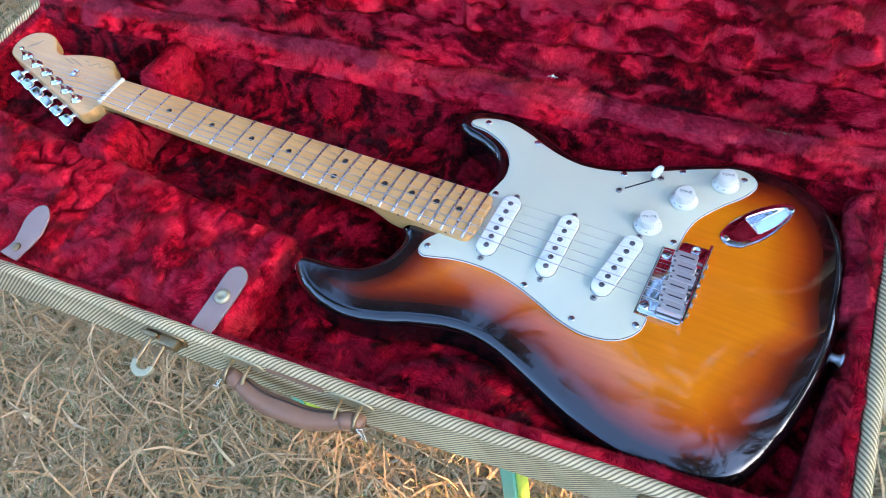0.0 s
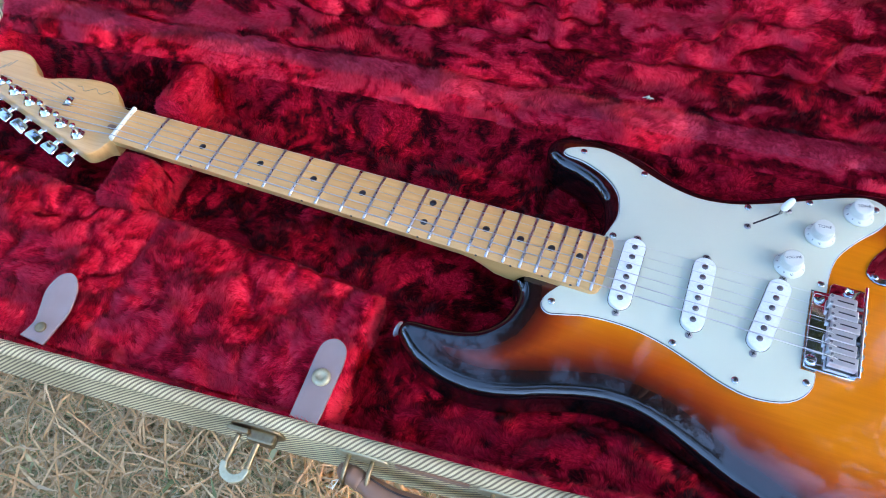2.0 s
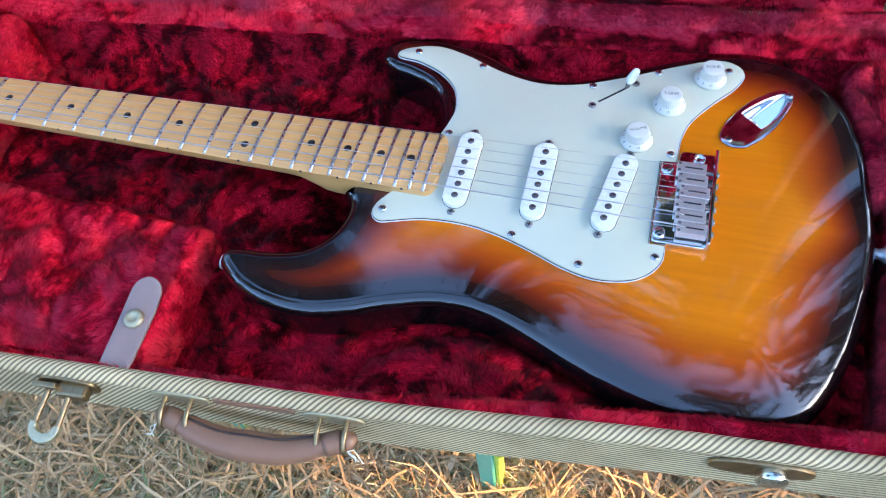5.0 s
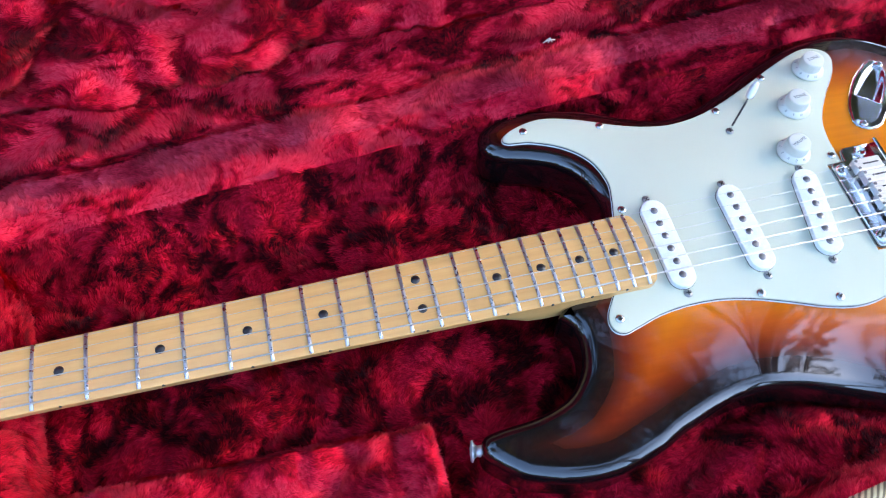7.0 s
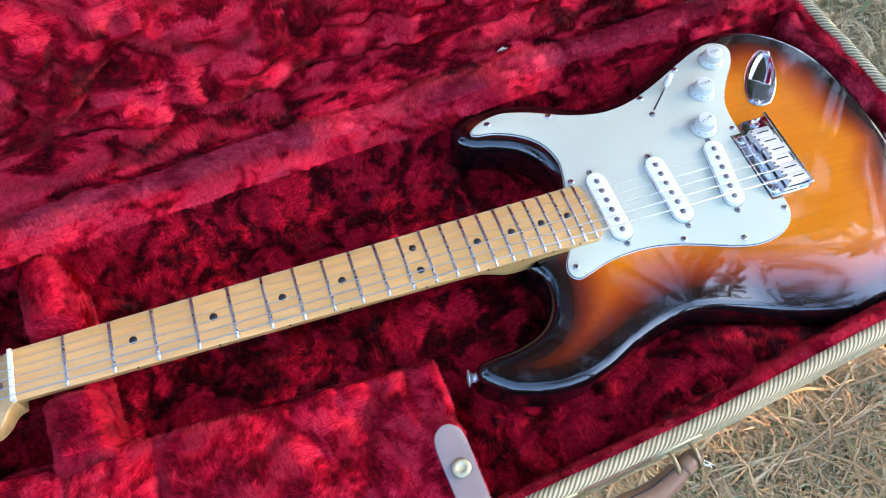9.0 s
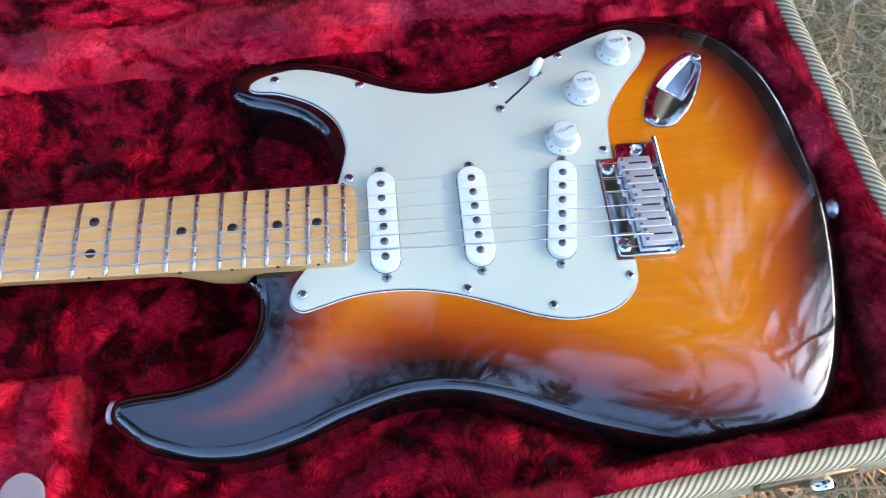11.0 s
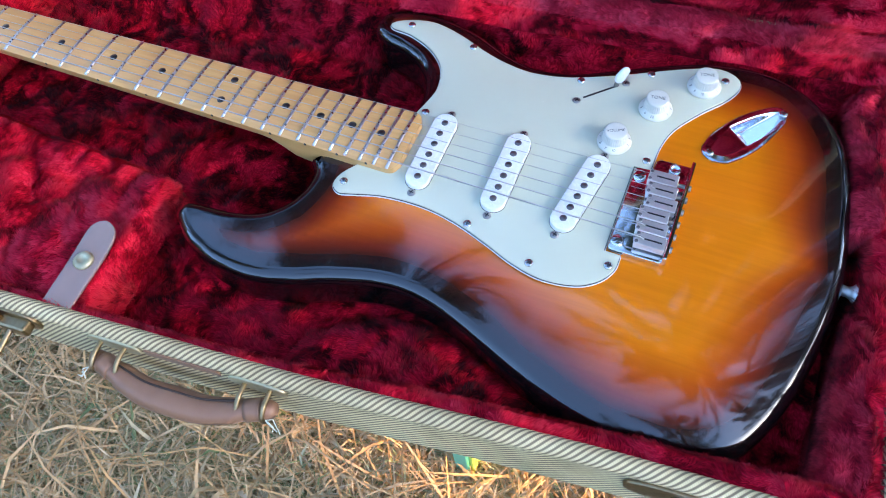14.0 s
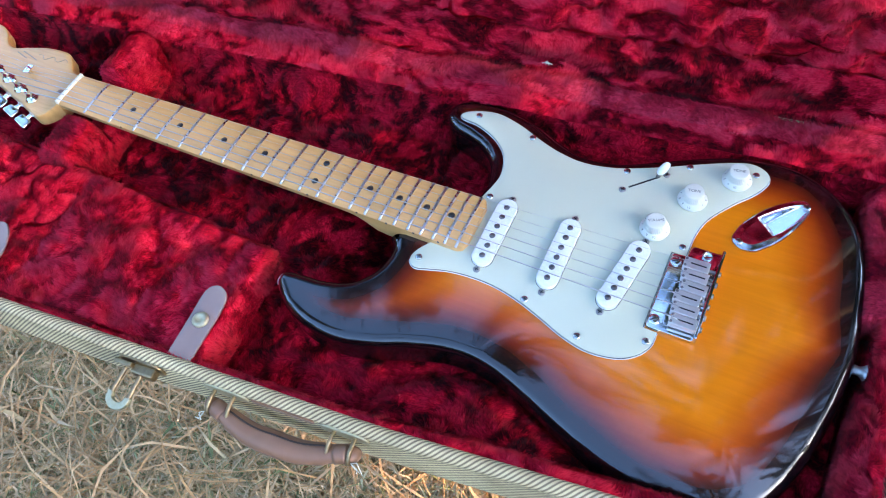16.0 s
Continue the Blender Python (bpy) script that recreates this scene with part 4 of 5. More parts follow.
GUARD_A = [(-0.186, 0.028), (-0.181, 0.046), (-0.179, 0.062), (-0.185, 0.082), (-0.200, 0.0975), (-0.222, 0.1080), (-0.240, 0.111), (-0.2425, 0.116), (-0.234, 0.122), (-0.218, 0.1265), (-0.204, 0.1265), (-0.182, 0.120), (-0.159, 0.110), (-0.136, 0.1025), (-0.113, 0.0995), (-0.085, 0.104), (-0.051, 0.1175), (-0.019, 0.133), (0.006, 0.144), (0.022, 0.148), (0.035, 0.1435), (0.039, 0.134), (0.032, 0.119), (0.017, 0.101), (0.003, 0.080), (-0.0025, 0.061), (-0.0035, 0.0374)]
GUARD_B = [(-0.004, -0.0374), (-0.005, -0.050), (-0.0125, -0.0615), (-0.026, -0.0695), (-0.048, -0.0725), (-0.070, -0.068), (-0.092, -0.0595), (-0.115, -0.0515), (-0.138, -0.0465), (-0.160, -0.0455), (-0.180, -0.0475), (-0.198, -0.0525), (-0.209, -0.055), (-0.2155, -0.050), (-0.2145, -0.040), (-0.206, -0.027)]


def make_guard():
    loop = np.vstack([spline(GUARD_A, 8, False), [(-0.0153, 0.0374), (-0.0153, -0.0374)], spline(GUARD_B, 8, False)])
    part("pickguard", slab_mesh("pickguard", loop, 0.0016, 0.0026, 0.0005), M_GUARD, guitar, "mint-white three-ply pickguard")
    part("guard_black_ply", slab_mesh("guard_black_ply", inset(loop, -0.0004), 0.0008, 0.0016, 0.0001), M_BLACK, guitar, "black middle layer of the pickguard")
    part("guard_lower_ply", slab_mesh("guard_lower_ply", inset(loop, -0.0008), 0.0, 0.0008, 0.0001), M_WHITE, guitar)


make_guard()


def screw_mesh(r=0.0031):
    """A domed screw head with a cross slot."""
    bm = turned([(r, 0.0), (r, 0.0004), (r * 0.86, 0.0009), (r * 0.5, 0.0012), (0.0003, 0.0012)], 16)
    count = len(bm.faces)
    for a in (0, 90):
        block((r * 1.15, r * 0.24, 0.0005), (0, 0, 0.00102), 0, bm, Matrix.Rotation(radians(a + 20), 4, "Z"))
    bm.faces.ensure_lookup_table()
    for face in bm.faces[count:]:
        face.material_index = 1
    me = bpy.data.meshes.new("screw")
    bm.to_mesh(me)
    bm.free()
    me.materials.append(M_SCREW)
    me.materials.append(M_BLACK)
    return me


SCREW = screw_mesh()
for k, (x, y) in enumerate([(-0.226, 0.1185), (-0.168, 0.1105), (-0.0755, 0.1035), (-0.0265, 0.1265), (0.0275, 0.137), (-0.178, 0.035), (-0.209, -0.045), (-0.110, -0.049), (-0.0595, -0.064), (-0.0095, -0.048), (-0.0085, 0.0445)]):
    part("guard_screw", SCREW, None, guitar, at=pose(x, y, 0.0026, 0, 0, 37 * k))


def make_pickup(x, y, turn, label):
    pk = new("pickup")
    pk.parent = guitar
    pk.matrix_basis = pose(x, y, 0.0026, 0, 0, turn)
    tagged(pk, label)
    part("cover", slab_mesh("cover", even(rounded_rect(0.0182, 0.0705, 0.0088, 8), 0.001), -0.001, 0.0044, 0.0007), M_WHITE, pk)
    part("slot_edge", slab_mesh("slot_edge", rounded_rect(0.0189, 0.0712, 0.0092, 8), 0.0001, 0.0003, 0.0001), M_BLACK, pk, "dark gap round the cover")
    for k in range(6):
        part("pole_piece", turned([(0.0026, 0), (0.0026, 0.0046), (0.0024, 0.0049), (0.0004, 0.0050)], 16), M_DARKSTEEL, pk, at=pose(0, -0.026 + 0.0104 * k, 0))
    for s in (-1, 1):
        part("mount_screw", SCREW_DARK, None, pk, at=pose(0, s * 0.0385, 0, 0, 0, 30 * s))


SCREW_DARK = SCREW.copy()
SCREW_DARK.materials[0] = metal("dull_nickel", (0.40, 0.38, 0.36), (0.26, 0.25, 0.24), 0.3)
make_pickup(-0.1578, 0.0005, 0, "white single-coil neck pickup")
make_pickup(-0.0995, 0.0005, 0, "white single-coil middle pickup")
make_pickup(-0.0440, 0.0008, -9.5, "white single-coil bridge pickup set at a slant")


def text_part(text, size, at, parent, material=None):
    cu = bpy.data.curves.new("lettering", "FONT")
    cu.body, cu.size, cu.align_x, cu.align_y, cu.extrude = text, size, "CENTER", "CENTER", 0.00004
    cu.materials.append(material or M_PRINT)
    ob = new("lettering", cu)
    ob.parent = parent
    ob.matrix_basis = at
    return ob


def make_knob(x, y, word, turn):
    k = new("knob")
    k.parent = guitar
    k.matrix_basis = pose(x, y, 0.0030, 0, 0, turn) @ Matrix.Diagonal((0.94, 0.94, 0.90, 1))
    tagged(k, f"aged white {word.lower()} knob with printed numbers")
    bm = bmesh.new()
    sides = 72
    prof = [(0.0130, 0.0, 0), (0.0133, 0.0008, 0), (0.0128, 0.0022, 0), (0.0100, 0.0048, 0), (0.0096, 0.0052, 1), (0.0090, 0.0125, 1), (0.0086, 0.0137, 0), (0.0074, 0.0140, 0), (0.0004, 0.0136, 0)]
    rings = []
    for r, z, rib in prof:
        rings.append([bm.verts.new(((r - rib * 0.00035 * (j % 2)) * math.cos(2 * math.pi * j / sides), (r - rib * 0.00035 * (j % 2)) * math.sin(2 * math.pi * j / sides), z)) for j in range(sides)])
    for i, (a, b) in enumerate(zip(rings, rings[1:])):
        for j in range(sides):
            bm.faces.new((a[j], a[(j + 1) % sides], b[(j + 1) % sides], b[j])).smooth = i != 4
    bm.faces.new(rings[-1])
    part("cap", bm, M_KNOB, k)
    text_part(word, 0.0043 if len(word) < 5 else 0.0036, pose(0, 0.0004, 0.01395), k)
    for d in range(1, 11):
        a = radians(-100 - 32.7 * (10 - d))
        rr = 0.0115
        text_part(str(d), 0.0030, Matrix.Translation((rr * math.cos(a), rr * math.sin(a), 0.00355)) @ Matrix.Rotation(a + math.pi / 2, 4, "Z") @ Matrix.Rotation(radians(42), 4, "X"), k)


make_knob(-0.0350, 0.0535, "VOLUME", 22)
make_knob(-0.0148, 0.0930, "TONE", 8)
make_knob(0.0137, 0.1262, "TONE", 12)


def make_switch():
    s = new("pickup_switch")
    s.parent = guitar
    s.matrix_basis = pose(-0.0580, 0.0975, 0.0026, 0, 0, 43)
    tagged(s, "five-way blade switch with white tip")
    part("slot", slab_mesh("slot", rounded_rect(0.030, 0.0016, 0.0007, 3), -0.0003, 0.0002, 0.0001), M_BLACK, s)
    for k in (-1, 1):
        part("switch_screw", SCREW_DARK, None, s, at=pose(0.0208 * k, -0.0005, 0, 0, 0, 15))
    part("lever", block((0.0042, 0.0012, 0.010), (0.0125, 0, 0.005), 0.0003, m=Matrix.Rotation(radians(8), 4, "Y")), M_DARKSTEEL, s)
    tip = turned([(0.0020, 0.0), (0.0034, 0.0012), (0.0042, 0.004), (0.0038, 0.009), (0.0026, 0.0125), (0.0004, 0.0135)], 16)
    for v in tip.verts:
        v.co.y *= 0.62
    part("switch_tip", tip, M_WHITE, s, at=pose(0.0130, 0, 0.0048, 0, 34, 0) @ Matrix.Diagonal((1.12, 1.3, 1.05, 1)))


make_switch()


def make_bridge():
    b = new("bridge")
    b.parent = guitar
    tagged(b, "chrome two-point tremolo bridge with six block saddles")
    loop = np.array([(-0.0140, -0.033), (-0.0133, -0.0352), (-0.0115, -0.036), (0.021, -0.036), (0.0240, -0.033), (0.0240, 0.0455), (0.0225, 0.0475), (0.001, 0.0475), (-0.0015, 0.0450), (-0.002, 0.0365), (-0.0115, 0.036), (-0.0133, 0.0352), (-0.0140, 0.033)])
    part("base_plate", slab_mesh("base_plate", loop, 0.0008, 0.0046, 0.0008), M_CHROME, b)
    part("back_lip", block((0.0028, 0.0835, 0.0095), (0.0237, 0.0058, 0.0068), 0.0009), M_CHROME, b)
    for k in range(6):
        y = -0.0262 + 0.01048 * k
        x0 = (0.0012, -0.0005, -0.0020, 0.0004, -0.0018, -0.0035)[k]
        sad = new("saddle")
        sad.parent = b
        sad.matrix_basis = pose(x0, y, 0.0046)
        tagged(sad, "brushed steel block saddle")
        body = block((0.0205, 0.0102, 0.0062), (0.0105, 0, 0.0052), 0.0006)
        part("saddle_block", body, M_STEEL, b, at=sad.matrix_basis)
        part("string_slot", block((0.0125, 0.0013, 0.0005), (0.0120, 0, 0.0082), 0.0002), M_BLACK, b, at=sad.matrix_basis)
        for s in (-1, 1):
            part("height_screw", turned([(0.0012, -0.004), (0.0012, 0.0050), (0.0009, 0.0054), (0.0002, 0.0050)], 10), M_DARKSTEEL, b, at=sad.matrix_basis @ pose(0.0018, s * 0.0031, 0.0036))
        part("intonation_screw", tube([(0.0205, 0, 0.0042), (0.0265 - x0, 0, 0.0042)], 0.0015, 8), M_DARKSTEEL, b, at=sad.matrix_basis)
        part("screw_head", turned([(0.0024, 0), (0.0024, 0.0014), (0.0018, 0.002), (0.0003, 0.002)], 12), M_DARKSTEEL, b, at=pose(0.0248, y, 0.0082, 0, 90, 0))
        bpy.data.objects.remove(sad)
    for y in (-0.0285, 0.0285):
        part("pivot_stud", turned([(0.0042, 0), (0.0046, 0.0006), (0.0044, 0.0014), (0.0034, 0.0018), (0.0004, 0.0018)], 18), M_CHROME, b, at=pose(-0.0094, y, 0.0046))
        part("stud_slot", block((0.0070, 0.0011, 0.0005), (0, 0, 0), 0.0002), M_BLACK, b, at=pose(-0.0094, y, 0.0064, 0, 0, 40))
    part("arm_hole", turned([(0.0042, 0), (0.0042, 0.0012), (0.0030, 0.0013), (0.0028, 0.0004), (0.0003, 0.0004)], 16), M_CHROME, b, at=pose(0.0125, 0.0415, 0.0046))


make_bridge()


def make_jack():
    j = new("jack_plate")
    j.parent = guitar
    tagged(j, "boat-shaped chrome jack plate")
    loop = JACK
    pts, tris = filled(loop, 0.0007, (inset(loop, 0.0008), inset(loop, 0.0018)))
    c, ax = np.array((0.0560, 0.0985)), radians(49)
    q = pts - c
    s, t = q[:, 0] * math.cos(ax) + q[:, 1] * math.sin(ax), -q[:, 0] * math.sin(ax) + q[:, 1] * math.cos(ax)
    # a scoop with a straight steep side where the plug goes in, running out towards the pointed end
    half = 0.0104 * np.sqrt(np.clip(1 - np.clip((s + 0.0125) / 0.043, 0, 1) ** 2.2, 0, 1))
    across = np.clip((half - np.abs(t)) / 0.0035, 0, 1)
    along = np.clip((s + 0.0135) / 0.0012, 0, 1)
    cup = across * across * (3 - 2 * across) * along
    depth = 0.0150 * np.clip(1 - (s + 0.0125) / 0.041, 0, 1)
    d = edge_distance(pts, loop)
    z = 0.0014 + 0.0006 * np.clip(d / 0.006, 0, 1) - cup * depth - 0.0007 * np.clip(1 - d / 0.0016, 0, 1) ** 2
    n = len(loop)
    verts = [(*p, h) for p, h in zip(pts, z)] + [(*p, -0.001) for p in loop]
    faces = [tuple(f) for f in tris] + [((i + 1) % n, i, len(pts) + i, len(pts) + (i + 1) % n) for i in range(n)]
    me = mesh_of("plate", verts, faces)
    part("plate", me, M_CHROME, j)
    part("jack_socket", turned([(0.0062, 0), (0.0062, 0.002), (0.0048, 0.0026), (0.0034, 0.0026), (0.0032, 0.0012), (0.0003, 0.0012)], 20), M_STEEL, j, at=pose(0.0500, 0.0916, -0.0080, 0, 70, 49))
    for x, y in ((0.0735, 0.1185), (0.0312, 0.0665)):
        part("plate_screw", SCREW, None, j, at=pose(x, y, 0.0026, 0, 0, 50))


make_jack()

# ---- neck ----
NUT = -0.648
END = -0.1742


def width_at(x):
    return 0.0425 + (x - NUT) / (END - NUT) * 0.0142


def crown(y):
    return -y * y / (2 * 0.241)


FACE = 0.0098


def make_neck():
    """One-piece maple: crowned fingerboard, rounded back, square heel in the pocket."""
    bm = bmesh.new()
    rings = []
    for x in [NUT + (END - NUT - 0.0095) * k / 46 for k in range(47)] + [END - 0.009 * math.cos(radians(a)) for a in (12, 25, 38, 50, 62, 74, 90)]:
        w = width_at(x) / 2
        depth = 0.0205 + 0.003 * (x - NUT) / 0.4
        heel = min(1, max(0, (x + 0.292) / 0.034))
        heel = heel * heel * (3 - 2 * heel)
        depth = depth + (0.0290 - depth) * heel
        # rounded end of the fingerboard
        if x > END - 0.009:
            w -= 0.009 - math.sqrt(max(0, 0.009 ** 2 - (x - END + 0.009) ** 2))
        ring = []
        for k in range(13):
            y = -w + 2 * w * k / 12
            ring.append((y, FACE + crown(y) - (0.0006 if k in (0, 12) else 0)))
        for k in range(1, 16):
            a = math.pi * k / 16
            e = 0.80 - 0.62 * heel
            y = w * math.copysign(abs(math.cos(a)) ** e, math.cos(a))
            z = FACE - 0.0022 - (depth - 0.0022) * math.sin(a) ** (1.0 - 0.65 * heel)
            ring.append((y, z))
        rings.append([bm.verts.new((x, y, z)) for y, z in ring])
    m = len(rings[0])
    for a, b in zip(rings, rings[1:]):
        for j in range(m):
            bm.faces.new((a[j], a[(j + 1) % m], b[(j + 1) % m], b[j])).smooth = True
    bm.faces.new(rings[0][::-1])
    bm.faces.new(rings[-1])
    bmesh.ops.recalc_face_normals(bm, faces=bm.faces[:])
    me = bpy.data.meshes.new("neck")
    bm.to_mesh(me)
    bm.free()
    me.set_sharp_from_angle(angle=radians(40))
    part("neck", me, M_MAPLE, guitar, "worn honey maple neck and fingerboard")
    # head
    loop = even(np.vstack([spline([(-0.648, 0.0213), (-0.664, 0.0235), (-0.676, 0.029), (-0.684, 0.038), (-0.694, 0.0465), (-0.706, 0.0492), (-0.728, 0.0475), (-0.752, 0.0405), (-0.768, 0.0345), (-0.778, 0.0350), (-0.786, 0.0400), (-0.795, 0.0495), (-0.808, 0.0570), (-0.824, 0.0592), (-0.838, 0.0548), (-0.847, 0.0450), (-0.8495, 0.0320), (-0.845, 0.0185), (-0.834, 0.0095), (-0.800, -0.0005), (-0.750, -0.0155), (-0.700, -0.0300), (-0.679, -0.0370), (-0.669, -0.0385), (-0.661, -0.0330), (-0.655, -0.0245), (-0.648, -0.0213)], 6, False)]), 0.0025)
    v, f = slab(loop, -0.0135, 0.0010, 0.0018, 0.006)
    v = np.array(v)
    t = np.clip((v[:, 0] + 0.668) / 0.018, 0, 1)
    v[:, 2] += np.where(v[:, 2] > -0.006, 0.0074 * t * t, 0)
    me = mesh_of("headstock", v, f)
    me.set_sharp_from_angle(angle=radians(55))
    part("headstock", me, M_MAPLE, guitar, "maple headstock with faded decal")


make_neck()


def fret_x(n):
    return -SCALE * 2 ** (-n / 12)


for n in range(1, 23):
    x, w = fret_x(n), width_at(fret_x(n)) / 2 - 0.0004
    bm = bmesh.new()
    rings = []
    for k in range(9):
        y = -w + 2 * w * k / 8
        tall = 0.0011 if 0 < k < 8 else 0.0007
        rings.append([bm.verts.new((x + dx, y, FACE + crown(y) + dz * tall)) for dx, dz in ((-0.0013, -0.2), (-0.0011, 0.45), (-0.0005, 0.92), (0.0005, 0.92), (0.0011, 0.45), (0.0013, -0.2))])
    for a, b in zip(rings, rings[1:]):
        for j in range(5):
            bm.faces.new((a[j], b[j], b[j + 1], a[j + 1])).smooth = True
    for ring in (rings[0], rings[-1][::-1]):
        bm.faces.new(ring)
    bmesh.ops.recalc_face_normals(bm, faces=bm.faces[:])
    part("fret", bm, M_FRET, guitar)

for n in (3, 5, 7, 9, 12, 15, 17, 19, 21):
    x = (fret_x(n) + fret_x(n - 1)) / 2
    for y in ((-0.0108, 0.0108) if n == 12 else (0.0,)):
        part("inlay_dot", turned([(0.0031, -0.0006), (0.0031, 0.0002), (0.0004, 0.00025)], 20), M_BLACK, guitar, at=pose(x, y, FACE + crown(y)))
    part("side_dot", turned([(0.0011, -0.0004), (0.0011, 0.0002), (0.0002, 0.0002)], 10), M_BLACK, guitar, at=pose(x, -width_at(x) / 2 - 0.0001, FACE - 0.0026, 90, 0, 0))

part("nut", block((0.0036, 0.0425, 0.0075), (NUT - 0.0014, 0, 0.0085), 0.0008), M_BONE, guitar, "yellowed bone nut")

POSTS = [(-0.6915 - 0.0243 * k, -0.0212 + 0.00712 * k) for k in range(6)]


def make_tuner(k):
    x, y = POSTS[k]
    t = new("tuner")
    t.parent = guitar
    t.matrix_basis = pose(x, y, 0.0010, 0, 0, -16.2)
    tagged(t, "chrome tuning machine")
    part("washer", turned([(0.0072, 0), (0.0070, 0.0012), (0.0054, 0.0018), (0.0050, 0.0034), (0.0004, 0.0034)], 20), M_CHROME, t)
    part("post", turned([(0.0031, 0.002), (0.0031, 0.0065), (0.0024, 0.0080), (0.0024, 0.0105), (0.0031, 0.0125), (0.0028, 0.0135), (0.0004, 0.0136)], 16), M_CHROME, t)
    part("shaft", tube([(0, -0.008, -0.0165), (0, -0.018, -0.0165)], 0.0030, 10), M_CHROME, t)
    part("housing", block((0.0125, 0.020, 0.0075), (0, -0.002, -0.0182), 0.002), M_CHROME, t)
    b = block((0.0165, 0.0070, 0.0125), (0, 0, 0.0062), 0.0026, segments=4)
    for v in b.verts:
        s = v.co.z / 0.0125
        v.co.x *= 0.78 + 0.30 * math.sin(min(1.0, s * 1.15) * math.pi * 0.62)
        v.co.y *= 0.85 + 0.25 * s
    for f in b.faces:
        f.smooth = True
    part("button", b, M_CHROME, t, at=pose(0, -0.0160, -0.0165, 90, (18, 12, 24, 40, 20, 26)[k], 0))


for k in range(6):
    make_tuner(k)

# strings: thick bass string on the near side
for k in range(6):
    gauge = (0.00058, 0.00046, 0.00036, 0.00024, 0.00018, 0.00014)[k]
    ys, yn = -0.0262 + 0.01048 * k, -0.0176 + 0.00704 * k
    px, py = POSTS[k]
    saddle = (0.0012, -0.0005, -0.0020, 0.0004, -0.0018, -0.0035)[k]
    pts = [(saddle + 0.012, ys, 0.0095), (saddle + 0.0035, ys, 0.0142), (NUT - 0.0014, yn, 0.0126 + crown(yn) * 0.5), (px + 0.004, py + 0.0030, 0.0080), (px, py + 0.0033, 0.0078)]
    if k > 3:
        pts.insert(3, (-0.722, yn + (py - yn) * 0.55, 0.0060))
    part("string", tube(pts, gauge, 6), M_STRING, guitar)
part("string_tree", block((0.0075, 0.0120, 0.0014), (0, 0, 0.0052), 0.0005), M_CHROME, guitar, at=pose(-0.722, 0.0095, 0.0010, 0, 0, 8))
part("string_tree_post", turned([(0.0022, 0), (0.0020, 0.005), (0.0030, 0.006), (0.0028, 0.0072), (0.0004, 0.0075)], 12), M_CHROME, guitar, at=pose(-0.722, 0.0095, 0.0010))
part("truss_plug", slab_mesh("truss_plug", oval(0.011, 0.006), 0.0021, 0.0026, 0.0002), M_HANDLE, guitar, "walnut truss rod plug", at=pose(-0.663, -0.003, 0.0006))
# the decal's flowing mark and the lines of small print, as plain shapes
mark = [(-0.690 - 0.0052 * k, 0.036 + 0.0032 * math.sin(k * 1.9) - 0.0004 * k, 0.00115) for k in range(9)]
part("decal_mark", tube(spline_3d(mark, 4), 0.00035, 4), M_GOLDPRINT, guitar, "faded gold decal mark")
for k, (x, y, w) in enumerate([(-0.742, 0.030, 0.026), (-0.752, 0.0275, 0.018), (-0.818, 0.040, 0.012), (-0.822, 0.036, 0.010), (-0.825, 0.032, 0.008)]):
    part("decal_line", block((w, 0.0011, 0.0002), (0, 0, 0), 0), M_GOLDPRINT, guitar, at=pose(x, y, 0.00108, 0, 0, (-14 if k < 2 else 70)))


def make_button(at, label):
    b = part("strap_button", turned([(0.0072, 0), (0.0070, 0.001), (0.0042, 0.003), (0.0036, 0.008), (0.0046, 0.0105), (0.0074, 0.0125), (0.0070, 0.014), (0.0030, 0.0152), (0.0004, 0.0152)], 20), M_BUTTON, guitar, label, at)
    return b


make_button(pose(-0.3150, -0.1020, -0.021, 0, -90, -12) @ Matrix.Diagonal((0.95, 0.95, 0.62, 1)), "chrome strap button on the horn")
make_button(pose(0.1345, 0.0005, -0.021, 0, 90, 0), "chrome strap button at the tail")

# ---- surroundings ----
make_ground()
SPANS = [(-1.55, 0.62, -0.48, 0.14, 1.0), (0.25, 1.2, -0.40, 1.0, 0.55), (-2.5, -1.05, -0.25, 1.05, 0.3)]
tagged(new("grass", blade_mesh("grass", 330000, SPANS, 0.056, 0.0026, 0.42, M_GRASS, 71, 0.7)), "dry tangled lawn grass, straw and dull green", "grass", kind="stuff")
tagged(new("grass", blade_mesh("far_grass", 140000, [(-5.5, 5.5, -5.5, 5.5, 1.0)], 0.09, 0.006, 0.35, M_GRASS, 74, 0.35)), "dry lawn grass reaching out round the case", "grass", kind="stuff")
tagged(new("pine_straw", blade_mesh("pine_straw", 15000, SPANS, 0.17, 0.0028, 0.20, M_NEEDLE, 72, 0.10)), "fallen tan pine needles over the grass", "pine straw", kind="stuff")
tagged(new("fallen_leaves", blade_mesh("fallen_leaves", 900, [(-0.75, -0.1, -0.14, 0.10, 1.0), (0.1, 0.4, -0.25, -0.02, 0.6)], 0.035, 0.022, 0.35, M_LEAF, 73, 0.4)), "small brown fallen leaves", "leaves", kind="stuff")


